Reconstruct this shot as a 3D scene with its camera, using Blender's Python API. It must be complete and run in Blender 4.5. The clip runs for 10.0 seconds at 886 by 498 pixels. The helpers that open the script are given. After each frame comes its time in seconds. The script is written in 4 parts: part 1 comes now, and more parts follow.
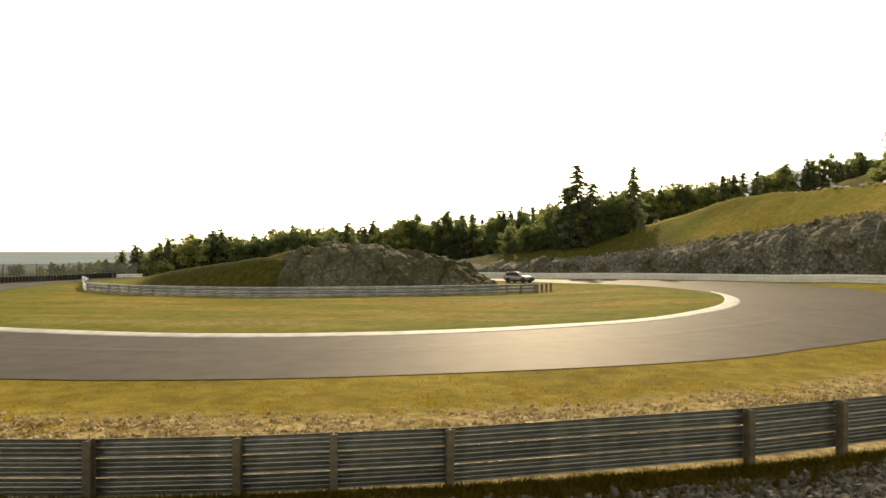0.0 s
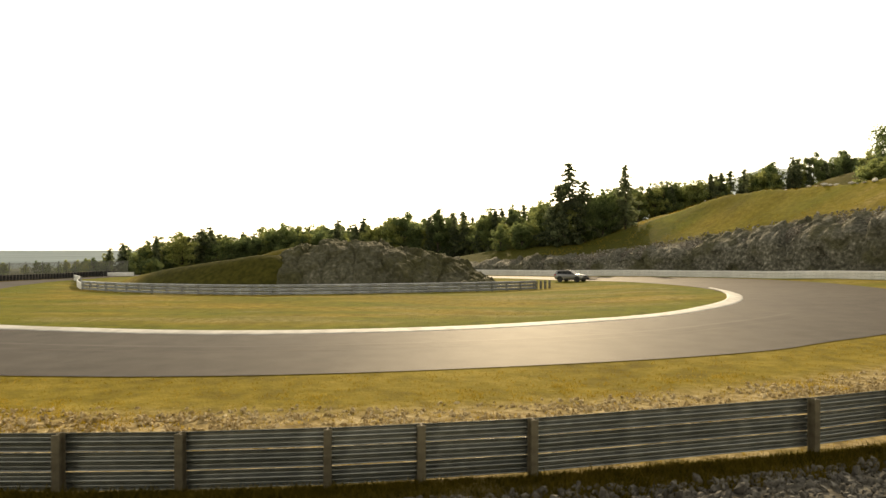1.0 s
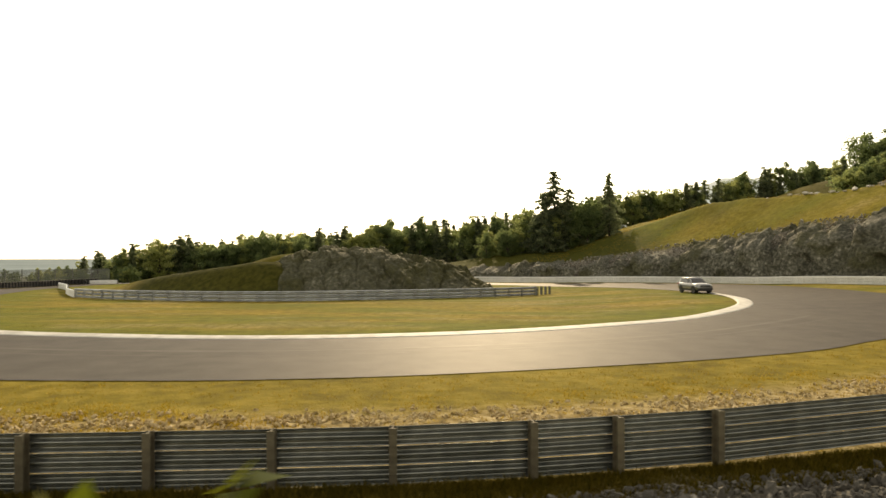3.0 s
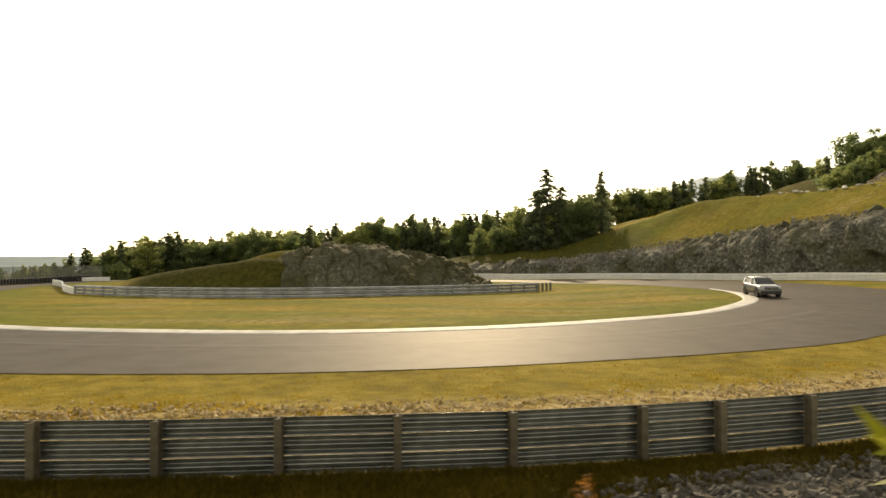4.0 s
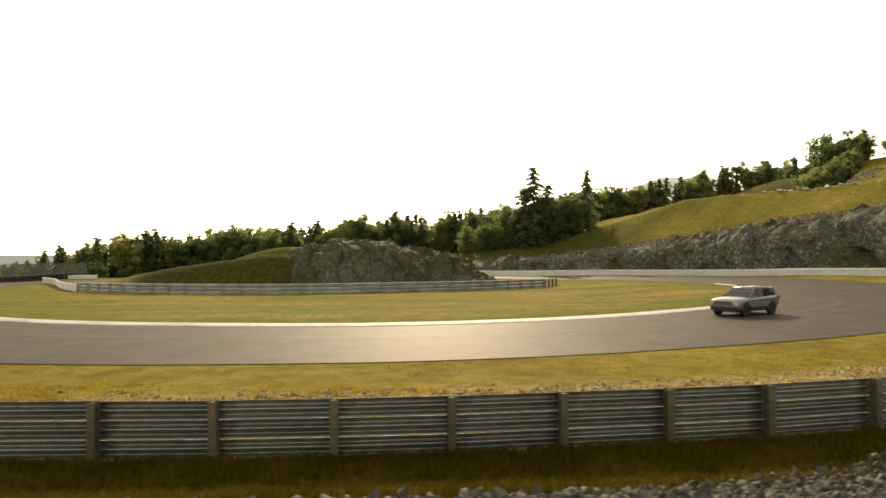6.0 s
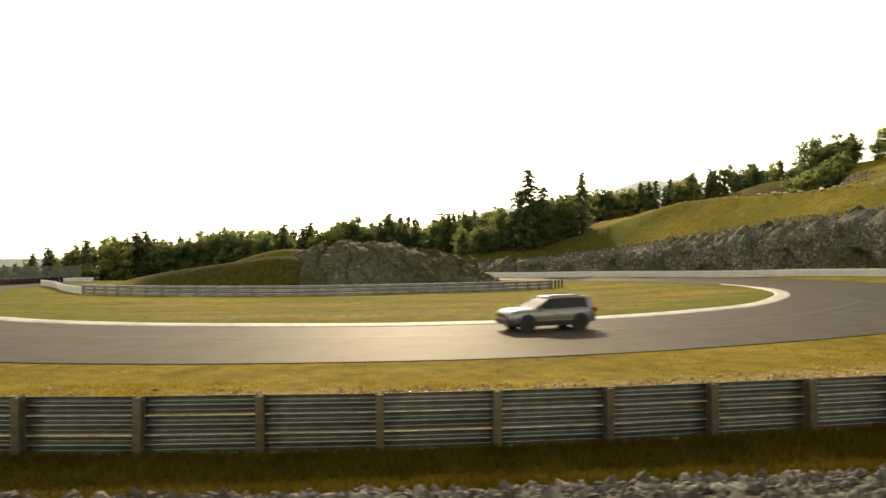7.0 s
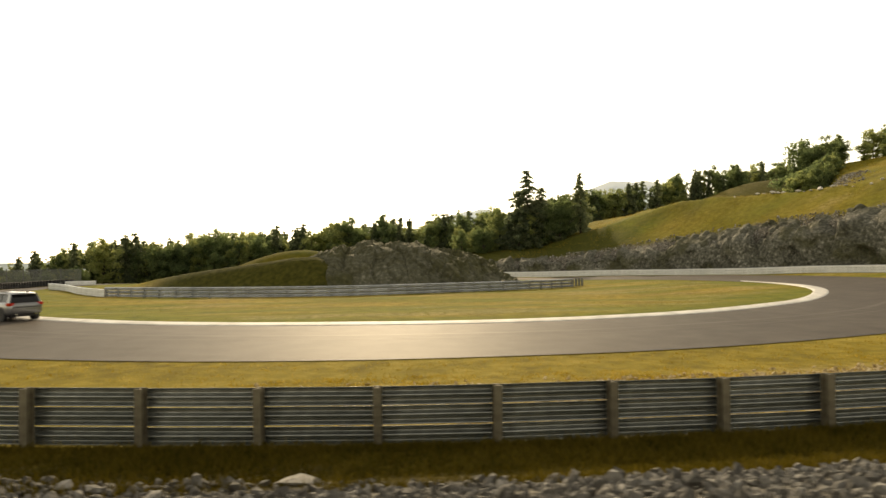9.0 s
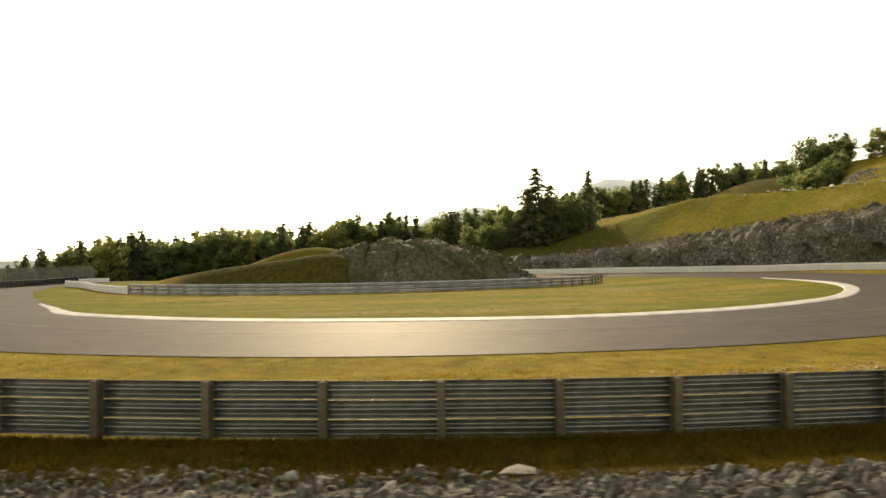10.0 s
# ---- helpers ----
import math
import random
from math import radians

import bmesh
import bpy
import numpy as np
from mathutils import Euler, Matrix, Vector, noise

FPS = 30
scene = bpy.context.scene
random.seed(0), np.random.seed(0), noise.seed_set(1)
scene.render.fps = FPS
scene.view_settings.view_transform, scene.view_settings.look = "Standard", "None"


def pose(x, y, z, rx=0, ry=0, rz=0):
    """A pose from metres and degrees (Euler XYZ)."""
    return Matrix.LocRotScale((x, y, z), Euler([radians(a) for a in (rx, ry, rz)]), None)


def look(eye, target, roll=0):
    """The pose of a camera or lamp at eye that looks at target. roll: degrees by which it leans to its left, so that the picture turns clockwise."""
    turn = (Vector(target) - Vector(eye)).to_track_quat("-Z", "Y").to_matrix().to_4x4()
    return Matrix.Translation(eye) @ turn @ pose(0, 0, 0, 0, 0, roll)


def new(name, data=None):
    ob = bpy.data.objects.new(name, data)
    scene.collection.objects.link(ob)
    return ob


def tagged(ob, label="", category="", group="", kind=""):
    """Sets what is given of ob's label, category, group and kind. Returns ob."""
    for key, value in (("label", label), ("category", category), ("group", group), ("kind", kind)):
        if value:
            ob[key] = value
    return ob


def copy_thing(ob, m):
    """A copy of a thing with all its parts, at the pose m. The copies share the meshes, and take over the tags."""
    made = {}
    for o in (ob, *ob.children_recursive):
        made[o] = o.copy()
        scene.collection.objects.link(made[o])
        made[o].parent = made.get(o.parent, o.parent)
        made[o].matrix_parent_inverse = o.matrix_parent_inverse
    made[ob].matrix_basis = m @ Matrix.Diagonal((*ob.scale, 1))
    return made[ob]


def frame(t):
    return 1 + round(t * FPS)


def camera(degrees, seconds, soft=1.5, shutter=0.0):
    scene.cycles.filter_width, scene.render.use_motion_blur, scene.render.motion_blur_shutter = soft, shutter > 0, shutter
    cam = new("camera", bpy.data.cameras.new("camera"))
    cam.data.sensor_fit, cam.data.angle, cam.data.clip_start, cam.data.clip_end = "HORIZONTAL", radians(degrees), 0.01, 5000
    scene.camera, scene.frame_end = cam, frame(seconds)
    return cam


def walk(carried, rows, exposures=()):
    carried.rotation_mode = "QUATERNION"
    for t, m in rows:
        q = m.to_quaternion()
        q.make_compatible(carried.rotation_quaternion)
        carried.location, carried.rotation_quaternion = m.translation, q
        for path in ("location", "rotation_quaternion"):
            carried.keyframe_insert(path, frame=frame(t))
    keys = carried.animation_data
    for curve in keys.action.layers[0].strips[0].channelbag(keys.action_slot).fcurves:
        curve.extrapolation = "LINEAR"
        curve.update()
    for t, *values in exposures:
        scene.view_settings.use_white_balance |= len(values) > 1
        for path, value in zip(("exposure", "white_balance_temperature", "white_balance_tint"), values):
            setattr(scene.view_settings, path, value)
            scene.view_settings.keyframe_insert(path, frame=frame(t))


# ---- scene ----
cam = camera(68.8, 10.0, soft=1.5, shutter=0.5)
PATH = [
    (0, (20.822, -9.829, 4.197), (20.639, -7.837, 4.191), -0.0),
    (0.5, (19.911, -9.935, 4.088), (19.754, -7.941, 4.077), -0.1),
    (1, (19.073, -10.11, 4.107), (18.938, -8.114, 4.095), -0.1),
    (1.5, (18.106, -10.35, 3.995), (17.994, -8.353, 4.013), -0.2),
    (2, (17.186, -10.458, 3.901), (17.098, -8.46, 3.912), -0.2),
    (2.5, (16.104, -10.459, 3.933), (16.044, -8.46, 3.948), -0.2),
    (4, (12.64, -10.914, 3.785), (12.661, -8.914, 3.791), -0.1),
    (4.5, (11.304, -11.081, 3.738), (11.356, -9.082, 3.742), -0.2),
    (5, (10.022, -11.194, 3.68), (10.1, -9.195, 3.681), -0.1),
    (5.5, (8.601, -11.269, 3.602), (8.708, -9.272, 3.603), -0.1),
    (7, (4.015, -11.202, 3.374), (4.207, -9.212, 3.384), -0.2),
    (7.5, (2.469, -11.091, 3.323), (2.688, -9.103, 3.345), -0.3),
    (8, (0.875, -11.13, 3.305), (1.123, -9.145, 3.319), -0.3),
    (8.5, (-0.72, -11.121, 3.338), (-0.447, -9.14, 3.353), -0.4),
    (9, (-2.422, -10.68, 3.204), (-2.138, -8.7, 3.218), -0.6),
    (9.5, (-3.926, -10.568, 3.221), (-3.634, -8.59, 3.23), -0.6),
    (10, (-5.545, -10.293, 3.164), (-5.245, -8.316, 3.171), -0.6),
]
walk(cam, [(t, look(eye, target, roll)) for t, eye, target, roll in PATH], exposures=[(0, 0.74, 9400, 8), (10, 0.74, 9400, 8)])

# ---- world, sun, exposure ----
SUN_ELEVATION, SUN_TURN = 27.0, 3.0   # the sun stands ahead, over the far trees
world = bpy.data.worlds.new("world")
scene.world = world
world.use_nodes = True
wn = world.node_tree
sky = wn.nodes.new("ShaderNodeTexSky")
sky.sky_type = "NISHITA"
sky.sun_disc = False
sky.sun_elevation = radians(SUN_ELEVATION)
sky.sun_rotation = radians(SUN_TURN)
sky.air_density, sky.dust_density, sky.ozone_density = 1.0, 0.5, 1.0
wn.nodes["Background"].inputs["Strength"].default_value = 0.15
haze = wn.nodes.new("ShaderNodeHueSaturation")          # a thin white haze takes colour out of the sky
haze.inputs["Saturation"].default_value = 0.32
wn.links.new(sky.outputs[0], haze.inputs["Color"])
wn.links.new(haze.outputs[0], wn.nodes["Background"].inputs["Color"])

sun = new("sun", bpy.data.lights.new("sun", "SUN"))
sun.data.energy, sun.data.angle, sun.data.color = 2.0, radians(1.0), (1.0, 0.89, 0.73)
sun.matrix_basis = look((60 * math.sin(radians(SUN_TURN)), 60 * math.cos(radians(SUN_TURN)), 60 * math.tan(radians(SUN_ELEVATION))), (0, 0, 0))

# ---- number helpers ----
RNG = np.random.RandomState(7)


def clip01(v):
    return np.clip(v, 0.0, 1.0)


def smooth01(v):
    v = clip01(v)
    return v * v * (3 - 2 * v)


def hash2(i, j, seed):
    n = (i.astype(np.int64) * 374761393 + j.astype(np.int64) * 668265263 + seed * 1442695041) & 0x7FFFFFFF
    n = ((n ^ (n >> 13)) * 1274126177) & 0x7FFFFFFF
    n = (n ^ (n >> 16)) & 0xFFFF
    return n / 65535.0


def value_noise(x, y, seed=0):
    i, j = np.floor(x), np.floor(y)
    fx, fy = x - i, y - j
    fx, fy = fx * fx * (3 - 2 * fx), fy * fy * (3 - 2 * fy)
    a, b = hash2(i, j, seed), hash2(i + 1, j, seed)
    c, d = hash2(i, j + 1, seed), hash2(i + 1, j + 1, seed)
    return (a * (1 - fx) + b * fx) * (1 - fy) + (c * (1 - fx) + d * fx) * fy


def fbm(x, y, octaves=4, seed=0):
    x, y = np.asarray(x, float), np.asarray(y, float)
    total, gain = 0.0, 0.5
    for k in range(octaves):
        total = total + gain * (value_noise(x, y, seed + k * 17) - 0.5)
        x, y, gain = x * 2.03 + 3.1, y * 2.03 + 7.7, gain * 0.5
    return total


def spline(points, step):
    """Points evenly spaced along a smooth curve through the given ones."""
    p = np.array(points, float)
    p = np.vstack([2 * p[0] - p[1], p, 2 * p[-1] - p[-2]])
    out = []
    for k in range(1, len(p) - 2):
        a, b, c, d = p[k - 1], p[k], p[k + 1], p[k + 2]
        for t in np.linspace(0, 1, 24, endpoint=False):
            out.append(0.5 * (2 * b + (c - a) * t + (2 * a - 5 * b + 4 * c - d) * t * t + (3 * b - a - 3 * c + d) * t ** 3))
    out.append(p[-2])
    out = np.array(out)
    s = np.concatenate([[0], np.cumsum(np.linalg.norm(np.diff(out[:, :2], axis=0), axis=1))])
    n = max(2, int(round(s[-1] / step)))
    at = np.linspace(0, s[-1], n + 1)
    return np.stack([np.interp(at, s, out[:, k]) for k in range(out.shape[1])], axis=1)


def side(line):
    """Unit normals to the left of a line in the plan."""
    t = np.gradient(line[:, :2], axis=0)
    t /= np.linalg.norm(t, axis=1)[:, None]
    return np.stack([-t[:, 1], t[:, 0]], axis=1)


# ---- the plan ----
ROAD_INNER = [(-31.3, 115.8), (-35.9, 104.7), (-43.6, 94.4), (-42.9, 79.8), (-38.9, 65.6), (-32.6, 52.0), (-26.7, 41.6), (-22.0, 32.4), (-15.9, 27.0), (-8.6, 23.9), (-0.6, 22.4), (5.8, 22.0), (12.2, 22.9), (18.6, 24.9), (25.5, 28.6), (31.4, 33.2), (35.7, 37.8), (38.3, 42.2), (40.1, 48.3), (41.1, 56.5), (40.5, 65.6), (37.6, 75.9), (31.8, 84.1), (23.7, 92.1), (8.0, 96.1), (-10.4, 99.3)]
ROAD_OUTER = [(-39.2, 117.8), (-43.7, 105.4), (-49.0, 94.4), (-49.3, 77.6), (-46.5, 61.1), (-41.0, 44.5), (-36.8, 33.3), (-28.4, 21.9), (-19.3, 16.1), (-10.6, 12.7), (-2.9, 11.2), (5.0, 10.9), (10.1, 11.3), (15.8, 12.4), (24.4, 15.0), (30.7, 17.7), (34.7, 20.5), (40.9, 24.7), (46.7, 29.8), (50.9, 36.5), (53.5, 43.8), (55.6, 53.3), (56.6, 63.2), (55.5, 74.1), (51.4, 84.8), (43.5, 92.9), (32.6, 97.2), (18.1, 101.1), (-0.0, 103.7), (-12.8, 105.7)]
OUTER_RAIL = [(-11.6, 108.9), (8.0, 105.4), (24.1, 102.4), (38.7, 98.1), (51.1, 89.6), (58.3, 76.6), (64.0, 63.4), (69.9, 49.3), (75.5, 36.3)]
WALL_LINE = [(3.7, 122.7, -0.4), (21.7, 113.7, 0.3), (35.7, 106.2, 1.4), (46.7, 97.8, 2.5), (55.8, 88.0, 3.7), (61.2, 79.5, 4.8), (65.4, 71.5, 5.8), (70.5, 60.0, 7.0), (77.0, 45.0, 8.4), (86.0, 25.0, 9.5), (96.0, 0.0, 8.0), (103.0, -38.0, 4.0)]
NEAR_POSTS = [(-8, -9.84, 1.74), (-7, -7.9, 1.25), (-6, -5.94, 0.84), (-5, -3.96, 0.5), (-4, -1.99, 0.2), (-3, 0.0, 0.0), (-2, 2.0, -0.1), (-1, 4.0, -0.19), (0, 6.0, -0.2),
              (1, 8.0, -0.15), (2, 9.99, 0.0), (3, 11.98, 0.15), (4, 13.97, 0.34), (5, 16.36, 0.73), (6, 17.93, 1.08), (7, 19.89, 1.56), (8, 25.69, 3.48), (9, 27.9, 4.42)]

wall_fine = spline(WALL_LINE, 1.0)
wall_side = side(wall_fine)


def behind_wall(x, y):
    """Distance behind the rock cut (negative in front of it) and the height of its top there."""
    x, y = np.atleast_1d(np.asarray(x, float)), np.atleast_1d(np.asarray(y, float))
    d, top = np.empty(x.shape), np.empty(x.shape)
    flat_x, flat_y = x.ravel(), y.ravel()
    od, ot = np.empty(flat_x.size), np.empty(flat_x.size)
    for a in range(0, flat_x.size, 20000):
        px, py = flat_x[a:a + 20000], flat_y[a:a + 20000]
        k = np.argmin((px[:, None] - wall_fine[None, :, 0]) ** 2 + (py[:, None] - wall_fine[None, :, 1]) ** 2, axis=1)
        v = np.stack([px - wall_fine[k, 0], py - wall_fine[k, 1]], axis=1)
        far = np.linalg.norm(v, axis=1)
        od[a:a + 20000] = np.where((v * wall_side[k]).sum(axis=1) > 0, far, -far)
        ot[a:a + 20000] = wall_fine[k, 2]
    return od.reshape(x.shape), ot.reshape(x.shape)


def low_ground(x, y):
    """The track's own level: it falls gently away and banks up to the outside of the bend."""
    z = -0.35 * clip01(y / 8) - 0.019 * np.clip(y - 45, 0, 45)
    z = z + 0.02 * np.clip(x - 30, 0, 45) * clip01((y - 22) / 20) + 0.2 * smooth01((x - 56.5) / 5) * clip01((y - 30) / 20)
    z = z - 0.4 * clip01((y - 28) / 14) * clip01((85 - y) / 12) * clip01((34 - x) / 10) * clip01((x + 45) / 15)
    z = z - 3.0 * smooth01((y - 100) / 38) * smooth01((-14 - x) / 16)          # the land falls away behind the infield
    bank = np.maximum(0, -y - 1.8)
    return z + 0.27 * np.minimum(bank, 9)


def ground_height(x, y):
    x, y = np.asarray(x, float), np.asarray(y, float)
    z = low_ground(x, y)
    near = (x > -40) & (x < 420) & (y > -80) & (y < 500)
    if near.any():
        d, top = behind_wall(x[near], y[near])
        nx, ny = x[near], y[near]
        edge = np.interp(nx, [66, 76], [17.5, 14.0])          # where the slope meets the row of boulders
        rise = top + np.interp(nx, [38, 62], [0.2, 0.57]) * np.minimum(d, edge)
        shoulder = smooth01((nx - 0.755 * (ny + 11) + 2) / 9)   # the hill goes on rising only to the near side
        rise = rise + 0.24 * shoulder * np.clip(d - edge, 0, 42)
        hump = smooth01(1 - np.hypot((nx - 126) / 56, (ny - 168) / 42)) * 13.8
        rise = np.where(d > edge, np.maximum(rise - 1.4 * smooth01((d - edge) / 8) * (1 - shoulder), np.minimum(rise, 12.0) + hump), rise)
        rise = rise + 0.9 * fbm(nx / 22, ny / 22, 3, 5) * clip01(d / 12) + 0.5 * fbm(nx / 5, ny / 5, 3, 8) * clip01(d / 6)
        fade = smooth01((x[near] + 10) / 40)
        z = z.copy()
        z[near] = np.where(d > 0, z[near] * (1 - clip01(d / 1.5)) + clip01(d / 1.5) * (z[near] * (1 - fade) + rise * fade), z[near])
    ridge = np.interp(x, [-32, -29, -26, -22, -19, -13, -8.6, -6, -2, 2], [0, 1.0, 1.65, 2.35, 2.75, 3.5, 4.1, 4.1, 1.5, 0])
    berm = ridge * smooth01(1.1 - np.abs(y - 66.5 - 0.01 * x * x * (x < 0)) / 5.6)
    berm = np.maximum(berm, smooth01(1 - np.hypot((x + 10) / 20.0, (y - 92) / 9.0)) * 5.2)
    far = smooth01((np.hypot(x, y) - 350) / 900) * -28
    return z + berm + far


def ground_at(x, y):
    return float(ground_height(np.array([x]), np.array([y]))[0])


# ---- mesh helpers ----
def mesh_from(name, verts, faces, material=None, shade=False):
    me = bpy.data.meshes.new(name)
    me.from_pydata([tuple(map(float, v)) for v in verts], [], [tuple(map(int, f)) for f in faces])
    me.update()
    if material:
        me.materials.append(material)
    if shade:
        me.polygons.foreach_set("use_smooth", [True] * len(me.polygons))
    return me


def link_part(name, me, parent=None, label="", at=None):
    ob = new(name, me)
    if parent is not None:
        ob.parent = parent
    if at is not None:
        ob.matrix_basis = at
    if label:
        tagged(ob, label=label)
    return ob


def part(name, bm, material, parent=None, label="", shade=False, bevel=0.0, at=None):
    if bevel:
        bmesh.ops.bevel(bm, geom=list(bm.edges), offset=bevel, segments=2, affect="EDGES", clamp_overlap=True)
    me = bpy.data.meshes.new(name)
    bm.to_mesh(me)
    bm.free()
    me.materials.append(material)
    if shade:
        me.polygons.foreach_set("use_smooth", [True] * len(me.polygons))
    return link_part(name, me, parent, label, at)


def box_bm(sx, sy, sz, x=0, y=0, z=0, bm=None, turn=None):
    bm = bm or bmesh.new()
    m = Matrix.Translation((x, y, z)) @ (turn or Matrix()) @ Matrix.Diagonal((sx, sy, sz, 1))
    bmesh.ops.create_cube(bm, size=1, matrix=m)
    return bm


def grid_mesh(name, P, material, shade=True, close=False):
    """A sheet from an array of points [rows, columns, 3]."""
    r, c = P.shape[:2]
    idx = np.arange(r * c).reshape(r, c)
    if close:
        idx = np.hstack([idx, idx[:, :1]])
    f = np.stack([idx[:-1, :-1], idx[:-1, 1:], idx[1:, 1:], idx[1:, :-1]], axis=-1).reshape(-1, 4)
    me = bpy.data.meshes.new(name)
    me.vertices.add(r * c)
    me.vertices.foreach_set("co", P.reshape(-1).astype(np.float32))
    me.loops.add(f.size)
    me.loops.foreach_set("vertex_index", f.ravel().astype(np.int32))
    me.polygons.add(len(f))
    me.polygons.foreach_set("loop_start", np.arange(0, f.size, 4, dtype=np.int32))
    me.update(calc_edges=True)
    me.validate()
    me.materials.append(material)
    if shade:
        me.polygons.foreach_set("use_smooth", [True] * len(me.polygons))
    return me


def tri_soup(name, tris, material):
    """One mesh from an array of triangles [n, 3, 3]."""
    n = len(tris)
    me = bpy.data.meshes.new(name)
    me.vertices.add(n * 3)
    me.vertices.foreach_set("co", tris.reshape(-1).astype(np.float32))
    me.loops.add(n * 3)
    me.loops.foreach_set("vertex_index", np.arange(n * 3, dtype=np.int32))
    me.polygons.add(n)
    me.polygons.foreach_set("loop_start", np.arange(0, n * 3, 3, dtype=np.int32))
    me.update(calc_edges=True)
    me.materials.append(material)
    return me


# ---- materials ----
def surface(name, stops, scale=3.0, rough=0.8, metal=0.0, bump=0.3, bump_scale=30.0, detail=6.0, island=0.0, random=0.0, spec=0.5, second=0.25, second_scale=0.3, through_light=0.0):
    """A procedural surface: a colour ramp over noise at two scales, with fine relief."""
    mat = bpy.data.materials.new(name)
    mat.use_nodes = True
    nt = mat.node_tree
    bsdf = nt.nodes["Principled BSDF"]
    coord = nt.nodes.new("ShaderNodeTexCoord")
    fine, broad = nt.nodes.new("ShaderNodeTexNoise"), nt.nodes.new("ShaderNodeTexNoise")
    fine.inputs["Scale"].default_value, fine.inputs["Detail"].default_value = scale, detail
    broad.inputs["Scale"].default_value, broad.inputs["Detail"].default_value = second_scale, 3.0
    mixer = nt.nodes.new("ShaderNodeMath")
    mixer.operation = "MULTIPLY_ADD"
    shift = nt.nodes.new("ShaderNodeMath")
    shift.operation = "MULTIPLY_ADD"
    shift.inputs[1].default_value, shift.inputs[2].default_value = second * 2, -second
    for n in (fine, broad):
        nt.links.new(coord.outputs["Object"], n.inputs["Vector"])
    nt.links.new(broad.outputs["Fac"], shift.inputs[0])
    mixer.inputs[1].default_value = 1.0
    nt.links.new(fine.outputs["Fac"], mixer.inputs[0])
    nt.links.new(shift.outputs[0], mixer.inputs[2])
    value = mixer.outputs[0]
    for amount, node, socket in ((island, "ShaderNodeNewGeometry", "Random Per Island"), (random, "ShaderNodeObjectInfo", "Random")):
        if amount:
            src, add = nt.nodes.new(node), nt.nodes.new("ShaderNodeMath")
            add.operation = "MULTIPLY_ADD"
            add.inputs[1].default_value = amount
            off = nt.nodes.new("ShaderNodeMath")
            off.operation = "SUBTRACT"
            off.inputs[1].default_value = amount / 2
            nt.links.new(src.outputs[socket], add.inputs[0])
            nt.links.new(value, add.inputs[2])
            nt.links.new(add.outputs[0], off.inputs[0])
            value = off.outputs[0]
    ramp = nt.nodes.new("ShaderNodeValToRGB")
    while len(ramp.color_ramp.elements) < len(stops):
        ramp.color_ramp.elements.new(0.5)
    for e, (p, c) in zip(ramp.color_ramp.elements, stops):
        e.position, e.color = p, (*c, 1)
    nt.links.new(value, ramp.inputs["Fac"])
    nt.links.new(ramp.outputs["Color"], bsdf.inputs["Base Color"])
    bsdf.inputs["Roughness"].default_value = rough
    bsdf.inputs["Metallic"].default_value = metal
    bsdf.inputs["Specular IOR Level"].default_value = spec
    if bump:
        rel, bn = nt.nodes.new("ShaderNodeTexNoise"), nt.nodes.new("ShaderNodeBump")
        rel.inputs["Scale"].default_value, rel.inputs["Detail"].default_value = bump_scale, 5.0
        nt.links.new(coord.outputs["Object"], rel.inputs["Vector"])
        bn.inputs["Strength"].default_value = bump
        bn.inputs["Distance"].default_value = 1.0 / bump_scale
        nt.links.new(rel.outputs["Fac"], bn.inputs["Height"])
        nt.links.new(bn.outputs["Normal"], bsdf.inputs["Normal"])
    if through_light:
        tr, mx = nt.nodes.new("ShaderNodeBsdfTranslucent"), nt.nodes.new("ShaderNodeMixShader")
        nt.links.new(ramp.outputs["Color"], tr.inputs["Color"])
        mx.inputs["Fac"].default_value = through_light
        nt.links.new(bsdf.outputs[0], mx.inputs[1])
        nt.links.new(tr.outputs[0], mx.inputs[2])
        nt.links.new(mx.outputs[0], nt.nodes["Material Output"].inputs["Surface"])
    mat["ramp"] = ramp.name
    return mat


def blend_by(mat, attribute, stops, scale):
    """Lays a second set of colours over a surface where a named attribute of the mesh says so."""
    nt = mat.node_tree
    bsdf, ramp = nt.nodes["Principled BSDF"], nt.nodes[mat["ramp"]]
    att, nz = nt.nodes.new("ShaderNodeAttribute"), nt.nodes.new("ShaderNodeTexNoise")
    att.attribute_name = attribute
    nz.inputs["Scale"].default_value, nz.inputs["Detail"].default_value = scale, 7.0
    coord = nt.nodes.new("ShaderNodeTexCoord")
    nt.links.new(coord.outputs["Object"], nz.inputs["Vector"])
    r2 = nt.nodes.new("ShaderNodeValToRGB")
    while len(r2.color_ramp.elements) < len(stops):
        r2.color_ramp.elements.new(0.5)
    for e, (p, c) in zip(r2.color_ramp.elements, stops):
        e.position, e.color = p, (*c, 1)
    nt.links.new(nz.outputs["Fac"], r2.inputs["Fac"])
    mix = nt.nodes.new("ShaderNodeMix")
    mix.data_type = "RGBA"
    nt.links.new(att.outputs["Fac"], mix.inputs["Factor"])
    last = bsdf.inputs["Base Color"].links[0].from_socket
    nt.links.new(last, mix.inputs["A"])
    nt.links.new(r2.outputs["Color"], mix.inputs["B"])
    nt.links.new(mix.outputs["Result"], bsdf.inputs["Base Color"])
    return mat


